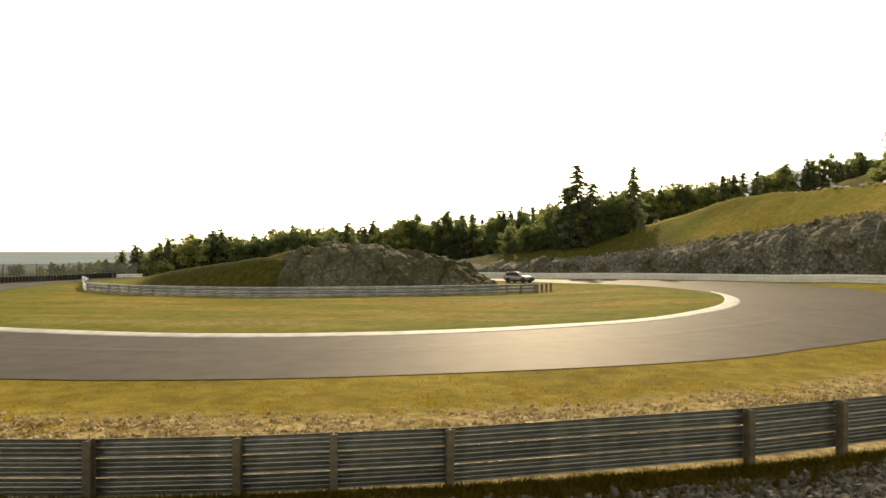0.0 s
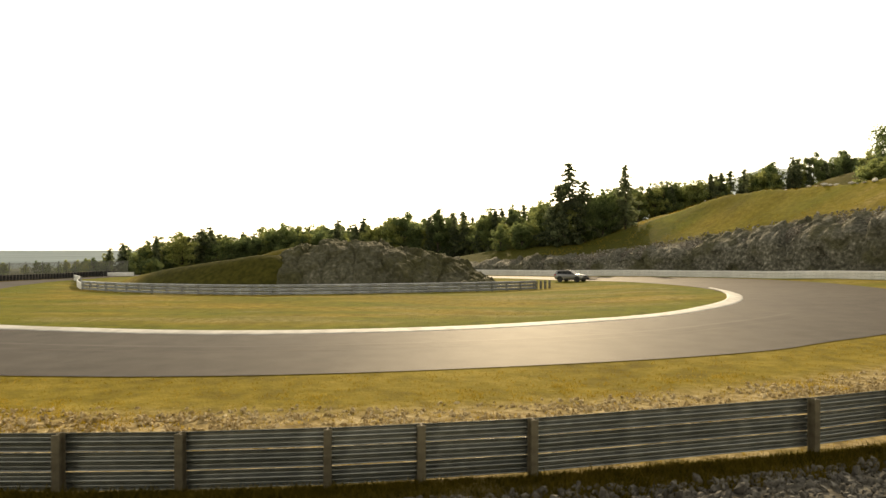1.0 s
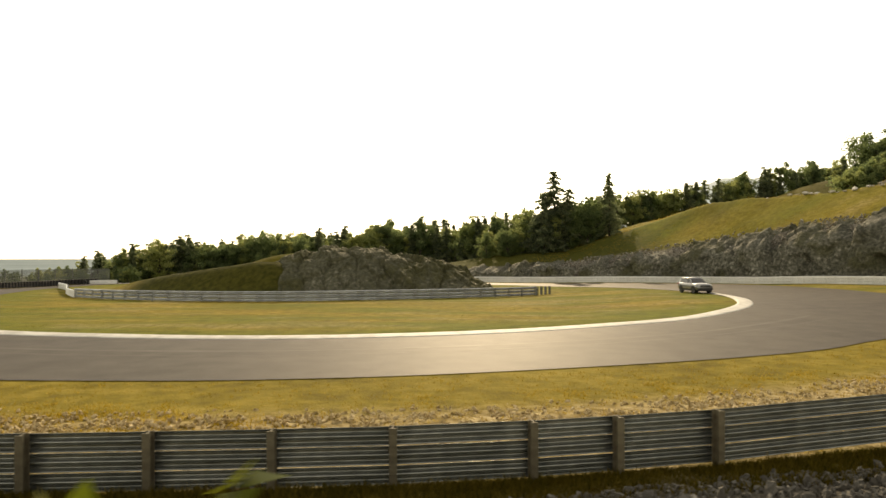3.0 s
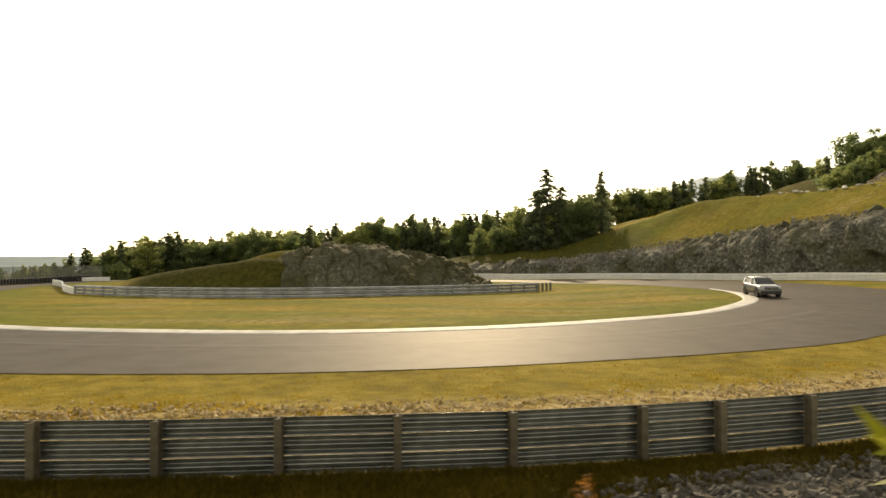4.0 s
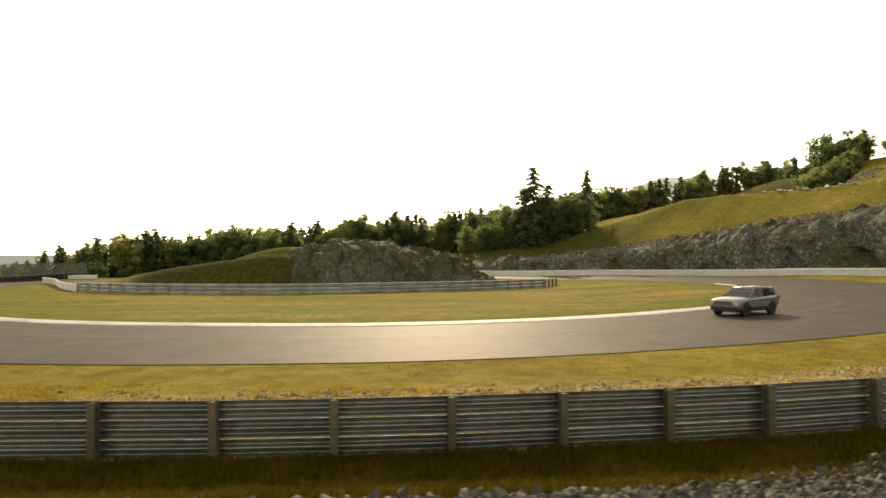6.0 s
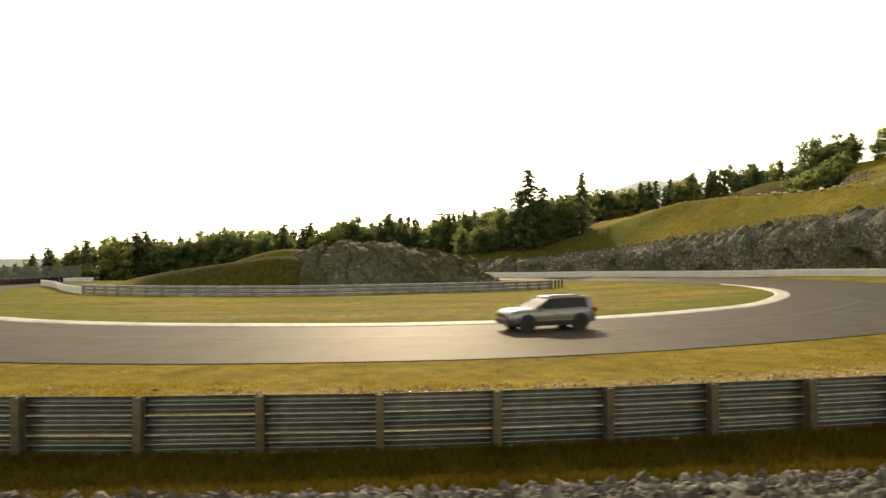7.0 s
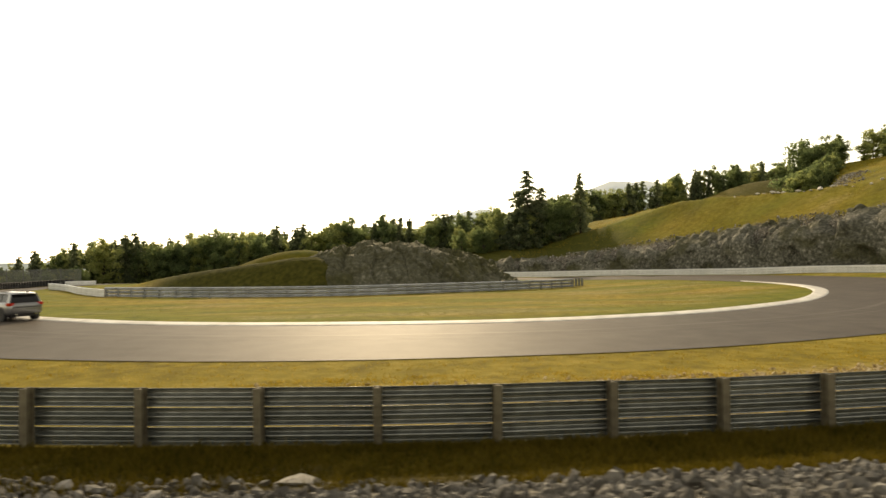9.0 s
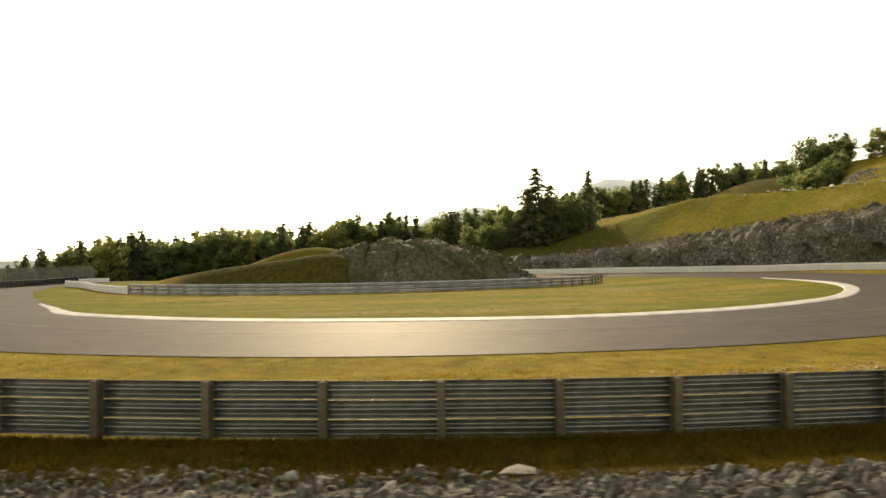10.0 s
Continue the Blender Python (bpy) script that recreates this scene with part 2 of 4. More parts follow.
def plain(name, color, rough=0.5, metal=0.0, emit=0.0, coat=0.0, spec=0.5):
    mat = bpy.data.materials.new(name)
    mat.use_nodes = True
    b = mat.node_tree.nodes["Principled BSDF"]
    b.inputs["Base Color"].default_value = (*color, 1)
    b.inputs["Roughness"].default_value, b.inputs["Metallic"].default_value = rough, metal
    b.inputs["Coat Weight"].default_value = coat
    b.inputs["Specular IOR Level"].default_value = spec
    if emit:
        b.inputs["Emission Color"].default_value = (*color, 1)
        b.inputs["Emission Strength"].default_value = emit
    return mat


M_GROUND = surface("grass", [(0.25, (0.135, 0.096, 0.009)), (0.5, (0.23, 0.168, 0.018)), (0.75, (0.33, 0.245, 0.045))], 1.3, 0.95, bump=0.9, bump_scale=9, second=0.3, second_scale=0.12, spec=0.1)
blend_by(M_GROUND, "green", [(0.3, (0.085, 0.1, 0.008)), (0.7, (0.175, 0.178, 0.017))], 1.1)
blend_by(M_GROUND, "dirt", [(0.35, (0.17, 0.12, 0.05)), (0.5, (0.36, 0.27, 0.13)), (0.68, (0.55, 0.44, 0.26))], 2.6)
# ground behind the near rail: its shade is put into dark olive colours
blend_by(M_GROUND, "rail_shade", [(0.3, (0.06, 0.044, 0.004)), (0.7, (0.12, 0.083, 0.008))], 2.0)
# dark heath colours, also used to paint shade on slopes turned from the sun
blend_by(M_GROUND, "heath_shade", [(0.35, (0.028, 0.031, 0.005)), (0.65, (0.066, 0.063, 0.012))], 1.8)
blend_by(M_GROUND, "gravel", [(0.35, (0.055, 0.05, 0.04)), (0.5, (0.12, 0.108, 0.088)), (0.68, (0.25, 0.23, 0.19))], 2.6)
# aerial haze over the far plain, painted as a bluish ground colour
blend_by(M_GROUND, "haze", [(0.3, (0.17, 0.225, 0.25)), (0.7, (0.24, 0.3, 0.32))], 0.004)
M_ASPHALT = surface("asphalt", [(0.3, (0.048, 0.038, 0.03)), (0.7, (0.08, 0.065, 0.052))], 0.8, 0.6, bump=0.35, bump_scale=60, second=0.25, second_scale=0.15, spec=0.088)
M_KERB = surface("concrete_kerb", [(0.25, (0.36, 0.345, 0.32)), (0.6, (0.58, 0.565, 0.53))], 1.5, 0.7, bump=0.2, bump_scale=25)
M_STEEL = surface("galvanised_steel", [(0.3, (0.205, 0.215, 0.195)), (0.7, (0.36, 0.37, 0.335))], 4, 0.24, metal=0.74, bump=0.04, bump_scale=30, random=0.2)
M_POST = surface("weathered_post", [(0.3, (0.09, 0.075, 0.045)), (0.7, (0.17, 0.145, 0.09))], 6, 0.75, bump=0.3, bump_scale=40, random=0.2)
M_PALE_RAIL = surface("pale_rail", [(0.3, (0.27, 0.29, 0.31)), (0.7, (0.46, 0.48, 0.5))], 2, 0.24, metal=0.75, bump=0.1, bump_scale=30, random=0.25)
M_WHITE_RAIL = surface("white_rail", [(0.3, (0.66, 0.66, 0.64)), (0.7, (0.82, 0.82, 0.8))], 2, 0.36, metal=0.2, bump=0.1, bump_scale=30, random=0.2)
M_ROCK = surface("rock", [(0.25, (0.032, 0.032, 0.024)), (0.45, (0.085, 0.083, 0.062)), (0.6, (0.15, 0.146, 0.115)), (0.78, (0.36, 0.345, 0.285))], 2.4, 0.85, bump=0.9, bump_scale=5.0, detail=9, second=0.2, second_scale=0.25, spec=0.3)
blend_by(M_ROCK, "moss", [(0.3, (0.04, 0.042, 0.017)), (0.7, (0.09, 0.085, 0.037))], 2.5)
M_STONE = surface("broken_stone", [(0.2, (0.075, 0.068, 0.056)), (0.5, (0.16, 0.15, 0.128)), (0.8, (0.33, 0.31, 0.27))], 3.0, 0.8, bump=0.5, bump_scale=14, island=0.5, random=0.45, spec=0.35)
M_BARK = surface("bark", [(0.3, (0.04, 0.03, 0.02)), (0.7, (0.1, 0.08, 0.055))], 6, 0.9, bump=0.6, bump_scale=20)
# leaf and needle colours are lifted and blued to stand in for haze
M_LEAF = surface("leaf", [(0.1, (0.13, 0.175, 0.08)), (0.5, (0.23, 0.285, 0.12)), (0.9, (0.38, 0.4, 0.15))], 0.5, 0.7, bump=0, island=0.3, random=0.8, spec=0.2, through_light=0.75)
M_NEEDLE = surface("needle", [(0.2, (0.115, 0.145, 0.085)), (0.5, (0.195, 0.235, 0.13)), (0.8, (0.28, 0.31, 0.17))], 0.6, 0.7, bump=0, island=0.5, random=0.3, spec=0.2, through_light=0.8)
M_BLADE = surface("dry_blade", [(0.2, (0.22, 0.15, 0.016)), (0.5, (0.33, 0.225, 0.03)), (0.8, (0.45, 0.33, 0.08))], 0.8, 0.8, bump=0, island=0.5, spec=0.1, through_light=0.6)
M_GREEN_BLADE = surface("green_blade", [(0.2, (0.11, 0.12, 0.014)), (0.5, (0.175, 0.178, 0.022)), (0.8, (0.27, 0.24, 0.042))], 0.8, 0.8, bump=0, island=0.6, spec=0.1, through_light=0.65)
# olive blades darkened in colour to stand in for the shade behind the rail
M_SHADED_BLADE = surface("shaded_olive_blade", [(0.2, (0.055, 0.045, 0.004)), (0.5, (0.1, 0.075, 0.008)), (0.8, (0.16, 0.115, 0.018))], 0.8, 0.8, bump=0, island=0.6, spec=0.1, through_light=0.35)
# hill colour carries the distance haze: pale and bluish instead of wooded green
M_HAZE = surface("haze_painted_hill", [(0.3, (0.68, 0.76, 0.79)), (0.7, (0.78, 0.84, 0.86))], 0.004, 1.0, bump=0, second_scale=0.001, spec=0.0)
M_TYRE = surface("tyre_rubber", [(0.3, (0.012, 0.012, 0.012)), (0.7, (0.03, 0.029, 0.027))], 12, 0.75, bump=0.3, bump_scale=60)
M_FENCE = surface("fence_mesh", [(0.3, (0.13, 0.14, 0.14)), (0.7, (0.2, 0.21, 0.21))], 3, 0.7, metal=0.2, bump=0.2)

# ---- ground ----
def axis(lo, hi, fine_lo, fine_hi, step, growth=1.13):
    vals = list(np.arange(fine_lo, fine_hi + step / 2, step))
    s, v = step, fine_hi
    while v < hi:
        s *= growth
        v += s
        vals.append(min(v, hi))
    s, v = step, fine_lo
    while v > lo:
        s *= growth
        v -= s
        vals.insert(0, max(v, lo))
    return np.array(vals)


inner_line, outer_line = spline(ROAD_INNER, 1.0), spline(ROAD_OUTER, 1.0)
rail_line = spline([(-60, 26, 0), (-40, 13.5, 0), (-22, 5.6, 0), (-13.7, 2.9, 0)] + [(x, y, 0) for _, x, y in NEAR_POSTS] + [(31.5, 6.1, 0), (38, 10, 0), (48, 17.5, 0), (60, 30, 0), (70, 46, 0)], 0.5)


def nearest(line, x, y):
    out = np.empty(x.size)
    px, py = x.ravel(), y.ravel()
    for a in range(0, px.size, 20000):
        out[a:a + 20000] = np.sqrt(((px[a:a + 20000, None] - line[None, :, 0]) ** 2 + (py[a:a + 20000, None] - line[None, :, 1]) ** 2).min(axis=1))
    return out.reshape(x.shape)


def rubble_edge(x):
    """Where the stones begin, behind the rail."""
    return np.interp(x, [-14, -10.6, -7.3, -4, -0.8, 2.2, 6, 10, 13.5, 15.7, 18, 22, 27, 36, 44], [1.2, 0.15, -0.5, -1.15, -1.95, -2.75, -3.15, -2.9, -1.7, -0.4, 0.35, 1.4, 3.3, 8.2, 13.5])


def build_ground():
    xs, ys = axis(-4600, 4600, -62, 100, 0.9), axis(-700, 4800, -13, 128, 0.9)
    X, Y = np.meshgrid(xs, ys)
    Z = ground_height(X, Y)
    near = (np.abs(X) < 120) & (Y > -14) & (Y < 160)
    d_out, d_in, d_rail = np.full(X.shape, 99.0), np.full(X.shape, 99.0), np.full(X.shape, 99.0)
    d_out[near], d_in[near], d_rail[near] = nearest(outer_line, X[near], Y[near]), nearest(inner_line, X[near], Y[near]), nearest(rail_line, X[near], Y[near])
    rough = np.where(near, smooth01((np.minimum(d_in, d_out) - 0.6) / 3), 0)
    on_road = np.zeros(X.shape, bool)
    px, py = X[near], Y[near]
    ki = np.array([np.argmin((inner_line[:, 0] - x) ** 2 + (inner_line[:, 1] - y) ** 2) for x, y in zip(px, py)])
    ko = np.array([np.argmin((outer_line[:, 0] - x) ** 2 + (outer_line[:, 1] - y) ** 2) for x, y in zip(px, py)])
    q = np.column_stack([px, py])
    on_road[near] = (((q - inner_line[ki]) * side(inner_line)[ki]).sum(axis=1) < 0) & (((q - outer_line[ko]) * side(outer_line)[ko]).sum(axis=1) > 0) & (d_in[near] < 18) & (d_out[near] < 18)
    Z = np.where(on_road, Z - 0.1 * smooth01((np.minimum(d_in, d_out) - 1.0) / 1.5), Z + rough * 0.12 * fbm(X / 2.3, Y / 2.3, 3, 9))
    me = grid_mesh("ground", np.stack([X, Y, Z], axis=-1), M_GROUND)
    rail_y = np.interp(X, rail_line[:, 0], rail_line[:, 1])
    outside = (Y > rail_y) & (d_rail < 14) & (Y < 34)
    dirt = np.where(outside, smooth01((7.2 - d_rail) / 2.4) * smooth01((X + 6) / 16 + 0.1) * 0.9, 0)
    gravel = np.where((Y < rail_y - 0.5) & (d_rail < 14), smooth01((rubble_edge(X) - Y + 0.3) / 0.8) * smooth01((Y - rubble_edge(X) + 4.2) / 1.0) * 0.95, 0)
    wd, top = behind_wall(X[near], Y[near])
    green = np.zeros(X.shape)
    green[near] = np.where(wd < 0, clip01(0.5 * smooth01((8.0 - d_in[near]) / 7.0) + 0.45 + 2.2 * fbm(px / 9, py / 2.6, 4, 33)), clip01(0.42 + 0.5 * smooth01((62 - px) / 16) + 1.3 * fbm(px / 14, py / 6, 4, 37)))
    green = np.where(outside, 0.12, green)
    # all ground behind the rail takes the painted shade colour
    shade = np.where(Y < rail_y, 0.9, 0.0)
    gravel[near] = np.maximum(gravel[near], np.where((wd > -2) & (wd < 8), smooth01((5.6 - wd + 2.5 * fbm(px / 3, py / 3, 3, 19)) / 1.4), 0))
    gravel[near] = np.maximum(gravel[near], 0.8 * smooth01(1.3 - np.hypot((px - 83) / 6.5, (py - 91 - 0.75 * (px - 83)) / 3.0)))
    infield = near & ~on_road & (Y > 26) & (Y < 85) & (d_in > 2.5)
    dirt = np.maximum(dirt, np.where(infield, 0.3 * smooth01(5 * fbm(X / 7, Y / 2.0, 4, 91) - 0.1), 0))
    # berm front faces away from the sun: its shade is painted dark here
    heath_shade = np.where((X > -27) & (X < 2) & (np.abs(Y - 63.2 - 0.01 * X * X * (X < 0)) < 3.6), 0.95, 0.0) * smooth01((X + 28) / 5)
    bank = np.zeros(X.shape)
    bank[near] = np.where((wd > -1) & (wd < 40) & (px > -10), smooth01((54 - px + 12 * fbm(px / 8, py / 8, 3, 57)) / 9) * smooth01((40 - wd) / 12) * 0.85, 0)
    heath_shade = np.maximum(heath_shade, bank)
    woodland = smooth01((Y - 138) / 8) * smooth01((205 - Y) / 10) * smooth01((X + 150) / 20) * smooth01((60 - X) / 10)
    # the far hump's shaded face is darkened by colour too
    humped = smooth01(1.25 - np.hypot((X - 126) / 42, (Y - 160) / 34)) * 0.85
    behind = 0.55 * smooth01(1.3 - np.hypot((X + 10) / 20, (Y - 90) / 9))
    heath_shade = np.maximum(heath_shade, np.maximum(behind, np.maximum(woodland, humped)))
    tufts = np.zeros(X.shape)
    tufts[near] = np.where((wd > 4) & (px > 50), 0.4 * smooth01(4 * fbm(px / 9, py / 4, 4, 71) + 0.1), 0)
    heath_shade = np.maximum(heath_shade, tufts)
    # painted haze grows with distance, sooner on the left
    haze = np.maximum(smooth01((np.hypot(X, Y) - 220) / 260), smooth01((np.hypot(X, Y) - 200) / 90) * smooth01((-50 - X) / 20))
    for name, values in (("green", green), ("dirt", dirt), ("rail_shade", shade), ("heath_shade", heath_shade), ("gravel", gravel), ("haze", haze)):
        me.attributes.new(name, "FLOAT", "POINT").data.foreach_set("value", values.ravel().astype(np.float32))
    return tagged(new("ground", me), "rough dry yellow-green grassland round a race track", "ground", kind="structure")


build_ground()


# ---- road and kerb ----
def strip(name, left, right, lift, material, across=8, crown=0.0):
    n = 400
    a, b = [np.stack([np.interp(np.linspace(0, 1, n), np.linspace(0, 1, len(l)), l[:, k]) for k in range(2)], axis=1) for l in (left, right)]
    u = np.linspace(0, 1, across)[None, :, None]
    P = a[:, None, :] * (1 - u) + b[:, None, :] * u
    Z = low_ground(P[..., 0], P[..., 1]) + lift + crown * np.sin(np.pi * u[..., 0])
    return grid_mesh(name, np.concatenate([P, Z[..., None]], axis=-1), material)


def pair_up(inner, outer):
    """Inner points met with the nearest outer point further on, so that the road's cross lines stay square."""
    k, out = 0, []
    for p in inner:
        ahead = outer[k:k + 9]
        k += int(np.argmin(((ahead - p) ** 2).sum(axis=1)))
        out.append(k)
    s = np.convolve(np.pad(np.array(out, float), 8, mode="edge"), np.ones(17) / 17, mode="valid")
    return np.stack([np.interp(s, np.arange(len(outer)), outer[:, j]) for j in range(2)], axis=1)


outer_met = pair_up(inner_line, outer_line)
road = tagged(new("road", strip("road", inner_line, outer_met, 0.03, M_ASPHALT, 14)), "worn grey-brown asphalt race track bending in a hairpin", "road", kind="structure")
inner_side = side(inner_line)


def kerb_strip():
    s0 = int(np.argmin(np.hypot(inner_line[:, 0] + 29, inner_line[:, 1] - 45)))
    s1 = int(np.argmin(np.hypot(inner_line[:, 0] - 40.6, inner_line[:, 1] - 59)))
    line, n = inner_line[s0:s1], inner_side[s0:s1]
    width = 1.0 + 0.15 * smooth01(1 - np.abs(line[:, 0] - 39) / 9)
    width *= np.interp(np.arange(len(line)), [0, 14, len(line) - 14, len(line) - 1], [0.25, 1, 1, 0.2])
    rows = []
    for u, lift in ((-0.02, 0.0), (0.0, 0.05), (0.15, 0.07), (0.5, 0.1), (0.85, 0.115), (1.0, 0.11), (1.02, -0.08)):
        p = line + n * (width * u - 0.8)[:, None]
        rows.append(np.column_stack([p, low_ground(p[:, 0], p[:, 1]) + lift + 0.012 * fbm(p[:, 0] / 1.5, p[:, 1] / 1.5, 2, 3)]))
    return tagged(new("kerb", grid_mesh("kerb", np.stack(rows, axis=1), M_KERB)), "pale concrete kerb along the inside of the bend", "kerb", kind="structure")


kerb_strip()

# fine streaks of rubber and pale wear on the asphalt
M_WEAR = surface("pale_wear", [(0.3, (0.065, 0.052, 0.042)), (0.7, (0.098, 0.08, 0.066))], 0.6, 0.58, bump=0.2, bump_scale=50, spec=0.1)


def wear_line(u, width):
    c = inner_line * (1 - u) + outer_met * u
    n = side(c)
    s0 = int(np.argmin(np.hypot(c[:, 0] + 34, c[:, 1] - 34)))
    s1 = int(np.argmin(np.hypot(c[:, 0] - 40, c[:, 1] - 33)))
    wob = 0.25 * fbm(np.arange(len(c)) / 9.0, np.zeros(len(c)), 2, int(u * 100))
    w = width * (0.6 + 0.9 * value_noise(np.arange(len(c)) / 6.0, np.zeros(len(c)), int(u * 999)))
    a, b = c + n * (wob - w / 2)[:, None], c + n * (wob + w / 2)[:, None]
    P = np.stack([np.column_stack([q, low_ground(q[:, 0], q[:, 1]) + 0.036]) for q in (a, (a + b) / 2, b)], axis=1)[s0:s1]
    return tagged(new("skid_mark", grid_mesh("skid_mark", P, M_WEAR)), "thin pale worn line along the asphalt", "skid mark", group="worn lines on the track", kind="structure")


for u, w in ((0.42, 0.3), (0.53, 0.12)):
    wear_line(u, w)


# ---- guard rails ----
def wave_profile():
    """Two rounded waves, 0.32 m high and 0.083 m deep, with lipped edges."""
    out = []
    for z in np.linspace(0, 0.32, 41):
        u = (z / 0.32 * 2) % 1.0 if z < 0.319 else 1.0
        out.append((0.083 * float(smooth01((1 - abs(2 * u - 1)) * 1.5 - 0.15)), float(z)))
    return out


WAVE = wave_profile()


def beam_mesh(name, length, material, sag=0.0):
    """A W-shaped steel beam along x, its back at y = 0, bulging to +y, with a sheet's thickness."""
    front = [(y + 0.002, z) for y, z in WAVE]
    back = [(y - 0.003, z) for y, z in WAVE]
    ring = front + back[::-1]
    P = np.array([[(x, y, z + sag * math.sin(math.pi * x / length)) for y, z in ring] for x in np.linspace(0, length, 4)])
    return grid_mesh(name, P, material, shade=True, close=True)


def post_bm(height, w=0.13, d=0.17):
    """A rolled steel post of H section with a cap plate."""
    bm = box_bm(w, 0.022, height + 0.4, 0, -d / 2, height / 2 - 0.2)
    box_bm(w, 0.022, height + 0.4, 0, d / 2, height / 2 - 0.2, bm)
    box_bm(0.022, d - 0.022, height + 0.4, 0, 0, height / 2 - 0.2, bm)
    return bm


def guardrail(name, posts, rows, label, steel, post_mat, near_side=1, height=1.0, pitch=0.332, first=0.004):
    """posts: plan points. Beams hang on the side of the posts that near_side names."""
    base = new(name)
    base.location = (posts[0][0], posts[0][1], ground_at(posts[0][0], posts[0][1]))
    tagged(base, label, "guard rail")
    shift = Matrix.Translation(-Vector(base.location))
    pm, meshes = None, {}
    pts = [Vector((p[0], p[1], ground_at(p[0], p[1]) if len(p) < 3 else p[2])) for p in posts]
    for k, p in enumerate(pts):
        a, b = pts[max(k - 1, 0)], pts[min(k + 1, len(pts) - 1)]
        turn = math.atan2(b.y - a.y, b.x - a.x)
        if pm is None:
            ob = part("post", post_bm(height), post_mat, base)
            pm = ob.data
        else:
            ob = link_part("post", pm, base)
        ob.matrix_basis = shift @ Matrix.Translation(p) @ Matrix.Rotation(turn + RNG.uniform(-0.03, 0.03), 4, "Z") @ Matrix.Rotation(RNG.uniform(-0.012, 0.012), 4, "Y")
    for a, b in zip(pts[:-1], pts[1:]):
        turn = math.atan2(b.y - a.y, b.x - a.x)
        length = (b.xy - a.xy).length
        key = round(length * 20)
        if key not in meshes:
            meshes[key] = beam_mesh("beam", length + 0.12, steel)
        tilt = math.atan2(b.z - a.z, length)
        for r in range(rows):
            ob = link_part("beam", meshes[key], base)
            off = Matrix.Translation((-0.06, near_side * 0.1, first + r * pitch + RNG.uniform(-0.004, 0.004)))
            m = shift @ Matrix.Translation(a) @ Matrix.Rotation(turn, 4, "Z") @ Matrix.Rotation(-tilt + RNG.uniform(-0.002, 0.002), 4, "Y") @ off
            if near_side < 0:
                m = m @ Matrix.Diagonal((1, -1, 1, 1))
            ob.matrix_basis = m
    return base


def every(points, step):
    return [tuple(p) for p in spline(points, step)]


def near_rail():
    left = spline([(-60, 26), (-40, 13.5), (-24, 6.4), (-15.6, 3.55), (-11.76, 2.28)], 2.0)
    right = spline([(29.75, 5.25), (38, 9.6), (48, 17), (60, 30), (70, 46)], 2.0)
    posts = [tuple(p) for p in left] + [(x, y) for _, x, y in NEAR_POSTS] + [tuple(p) for p in right]
    posts = [(x, y, -0.012) if -12 < x < 30 else (x, y) for x, y in posts]
    return guardrail("guardrail", posts, 3, "dull galvanised triple-beam steel guard rail seen from behind, on dark posts", M_STEEL, M_POST, 1)


rail = near_rail()
M_BOLT = plain("bright_bolt", (0.6, 0.58, 0.52), 0.25, 1.0)


def rail_bolts(rail):
    """Bright bolt heads where the beams are fixed to the posts."""
    bm = bmesh.new()
    bmesh.ops.create_cone(bm, cap_ends=True, segments=6, radius1=0.016, radius2=0.012, depth=0.02, matrix=Matrix.Rotation(math.pi / 2, 4, "X"))
    first = None
    for _, x, y in NEAR_POSTS:
        for r in range(3):
            m = Matrix.Translation(Vector((x + 0.12, y + 0.085, 0.155 + r * 0.332)) - Vector(rail.location))
            if first is None:
                first = part("bolt", bm, M_BOLT, rail, "bright bolt head", at=m)
            else:
                link_part("bolt", first.data, rail, at=m)


rail_bolts(rail)
guardrail("guardrail", every([(-28.3, 62.9), (-21.8, 58.5), (-14, 55.2), (-4, 53.4), (6, 56.2), (16.5, 60.8), (24.6, 66.2)], 2.0), 3, "pale grey steel guard rail round the foot of the rock mound", M_PALE_RAIL, M_POST, -1, 1.06, 0.37, 0.03)
# this end gets the white steel to paint the sunlight falling on it
guardrail("guardrail", every([(-42.3, 82.6), (-38.0, 77.4), (-33.4, 69.8), (-28.35, 62.95)], 2.0), 3, "guard rail end turning away from the track, whitened as sunlit", M_WHITE_RAIL, M_PALE_RAIL, -1, 0.86, 0.27, 0.0)
guardrail("guardrail", every([(-48.6, 97.5), (-45.4, 98.6), (-42.6, 99.2)], 1.8), 2, "short white guard rail behind the infield grass", M_WHITE_RAIL, M_PALE_RAIL, -1, 0.72)
guardrail("guardrail", every(OUTER_RAIL, 3.0), 3, "pale steel guard rail along the outside of the far bend", M_WHITE_RAIL, M_PALE_RAIL, -1)


# ---- rock mound and rock cut ----
def cells(u, v, size, seed):
    """For each place its block of a broken pattern: the push of the block's own tilted face, and the nearness to its crack."""
    u, v = u / size, v / size
    best, second, push = np.full(u.shape, 9.0), np.full(u.shape, 9.0), np.zeros(u.shape)
    for i in (-1, 0, 1):
        for j in (-1, 0, 1):
            ci, cj = np.floor(u) + i, np.floor(v) + j
            du, dv = u - ci - hash2(ci, cj, seed), v - cj - hash2(ci, cj, seed + 1)
            d = np.hypot(du, dv)
            nearer = d < best
            second = np.where(nearer, best, np.minimum(second, d))
            face = hash2(ci, cj, seed + 2) - 0.5 + 1.9 * (hash2(ci, cj, seed + 3) - 0.5) * du + 1.5 * (hash2(ci, cj, seed + 4) - 0.6) * dv
            push = np.where(nearer, face, push)
            best = np.where(nearer, d, best)
    return push, second - best


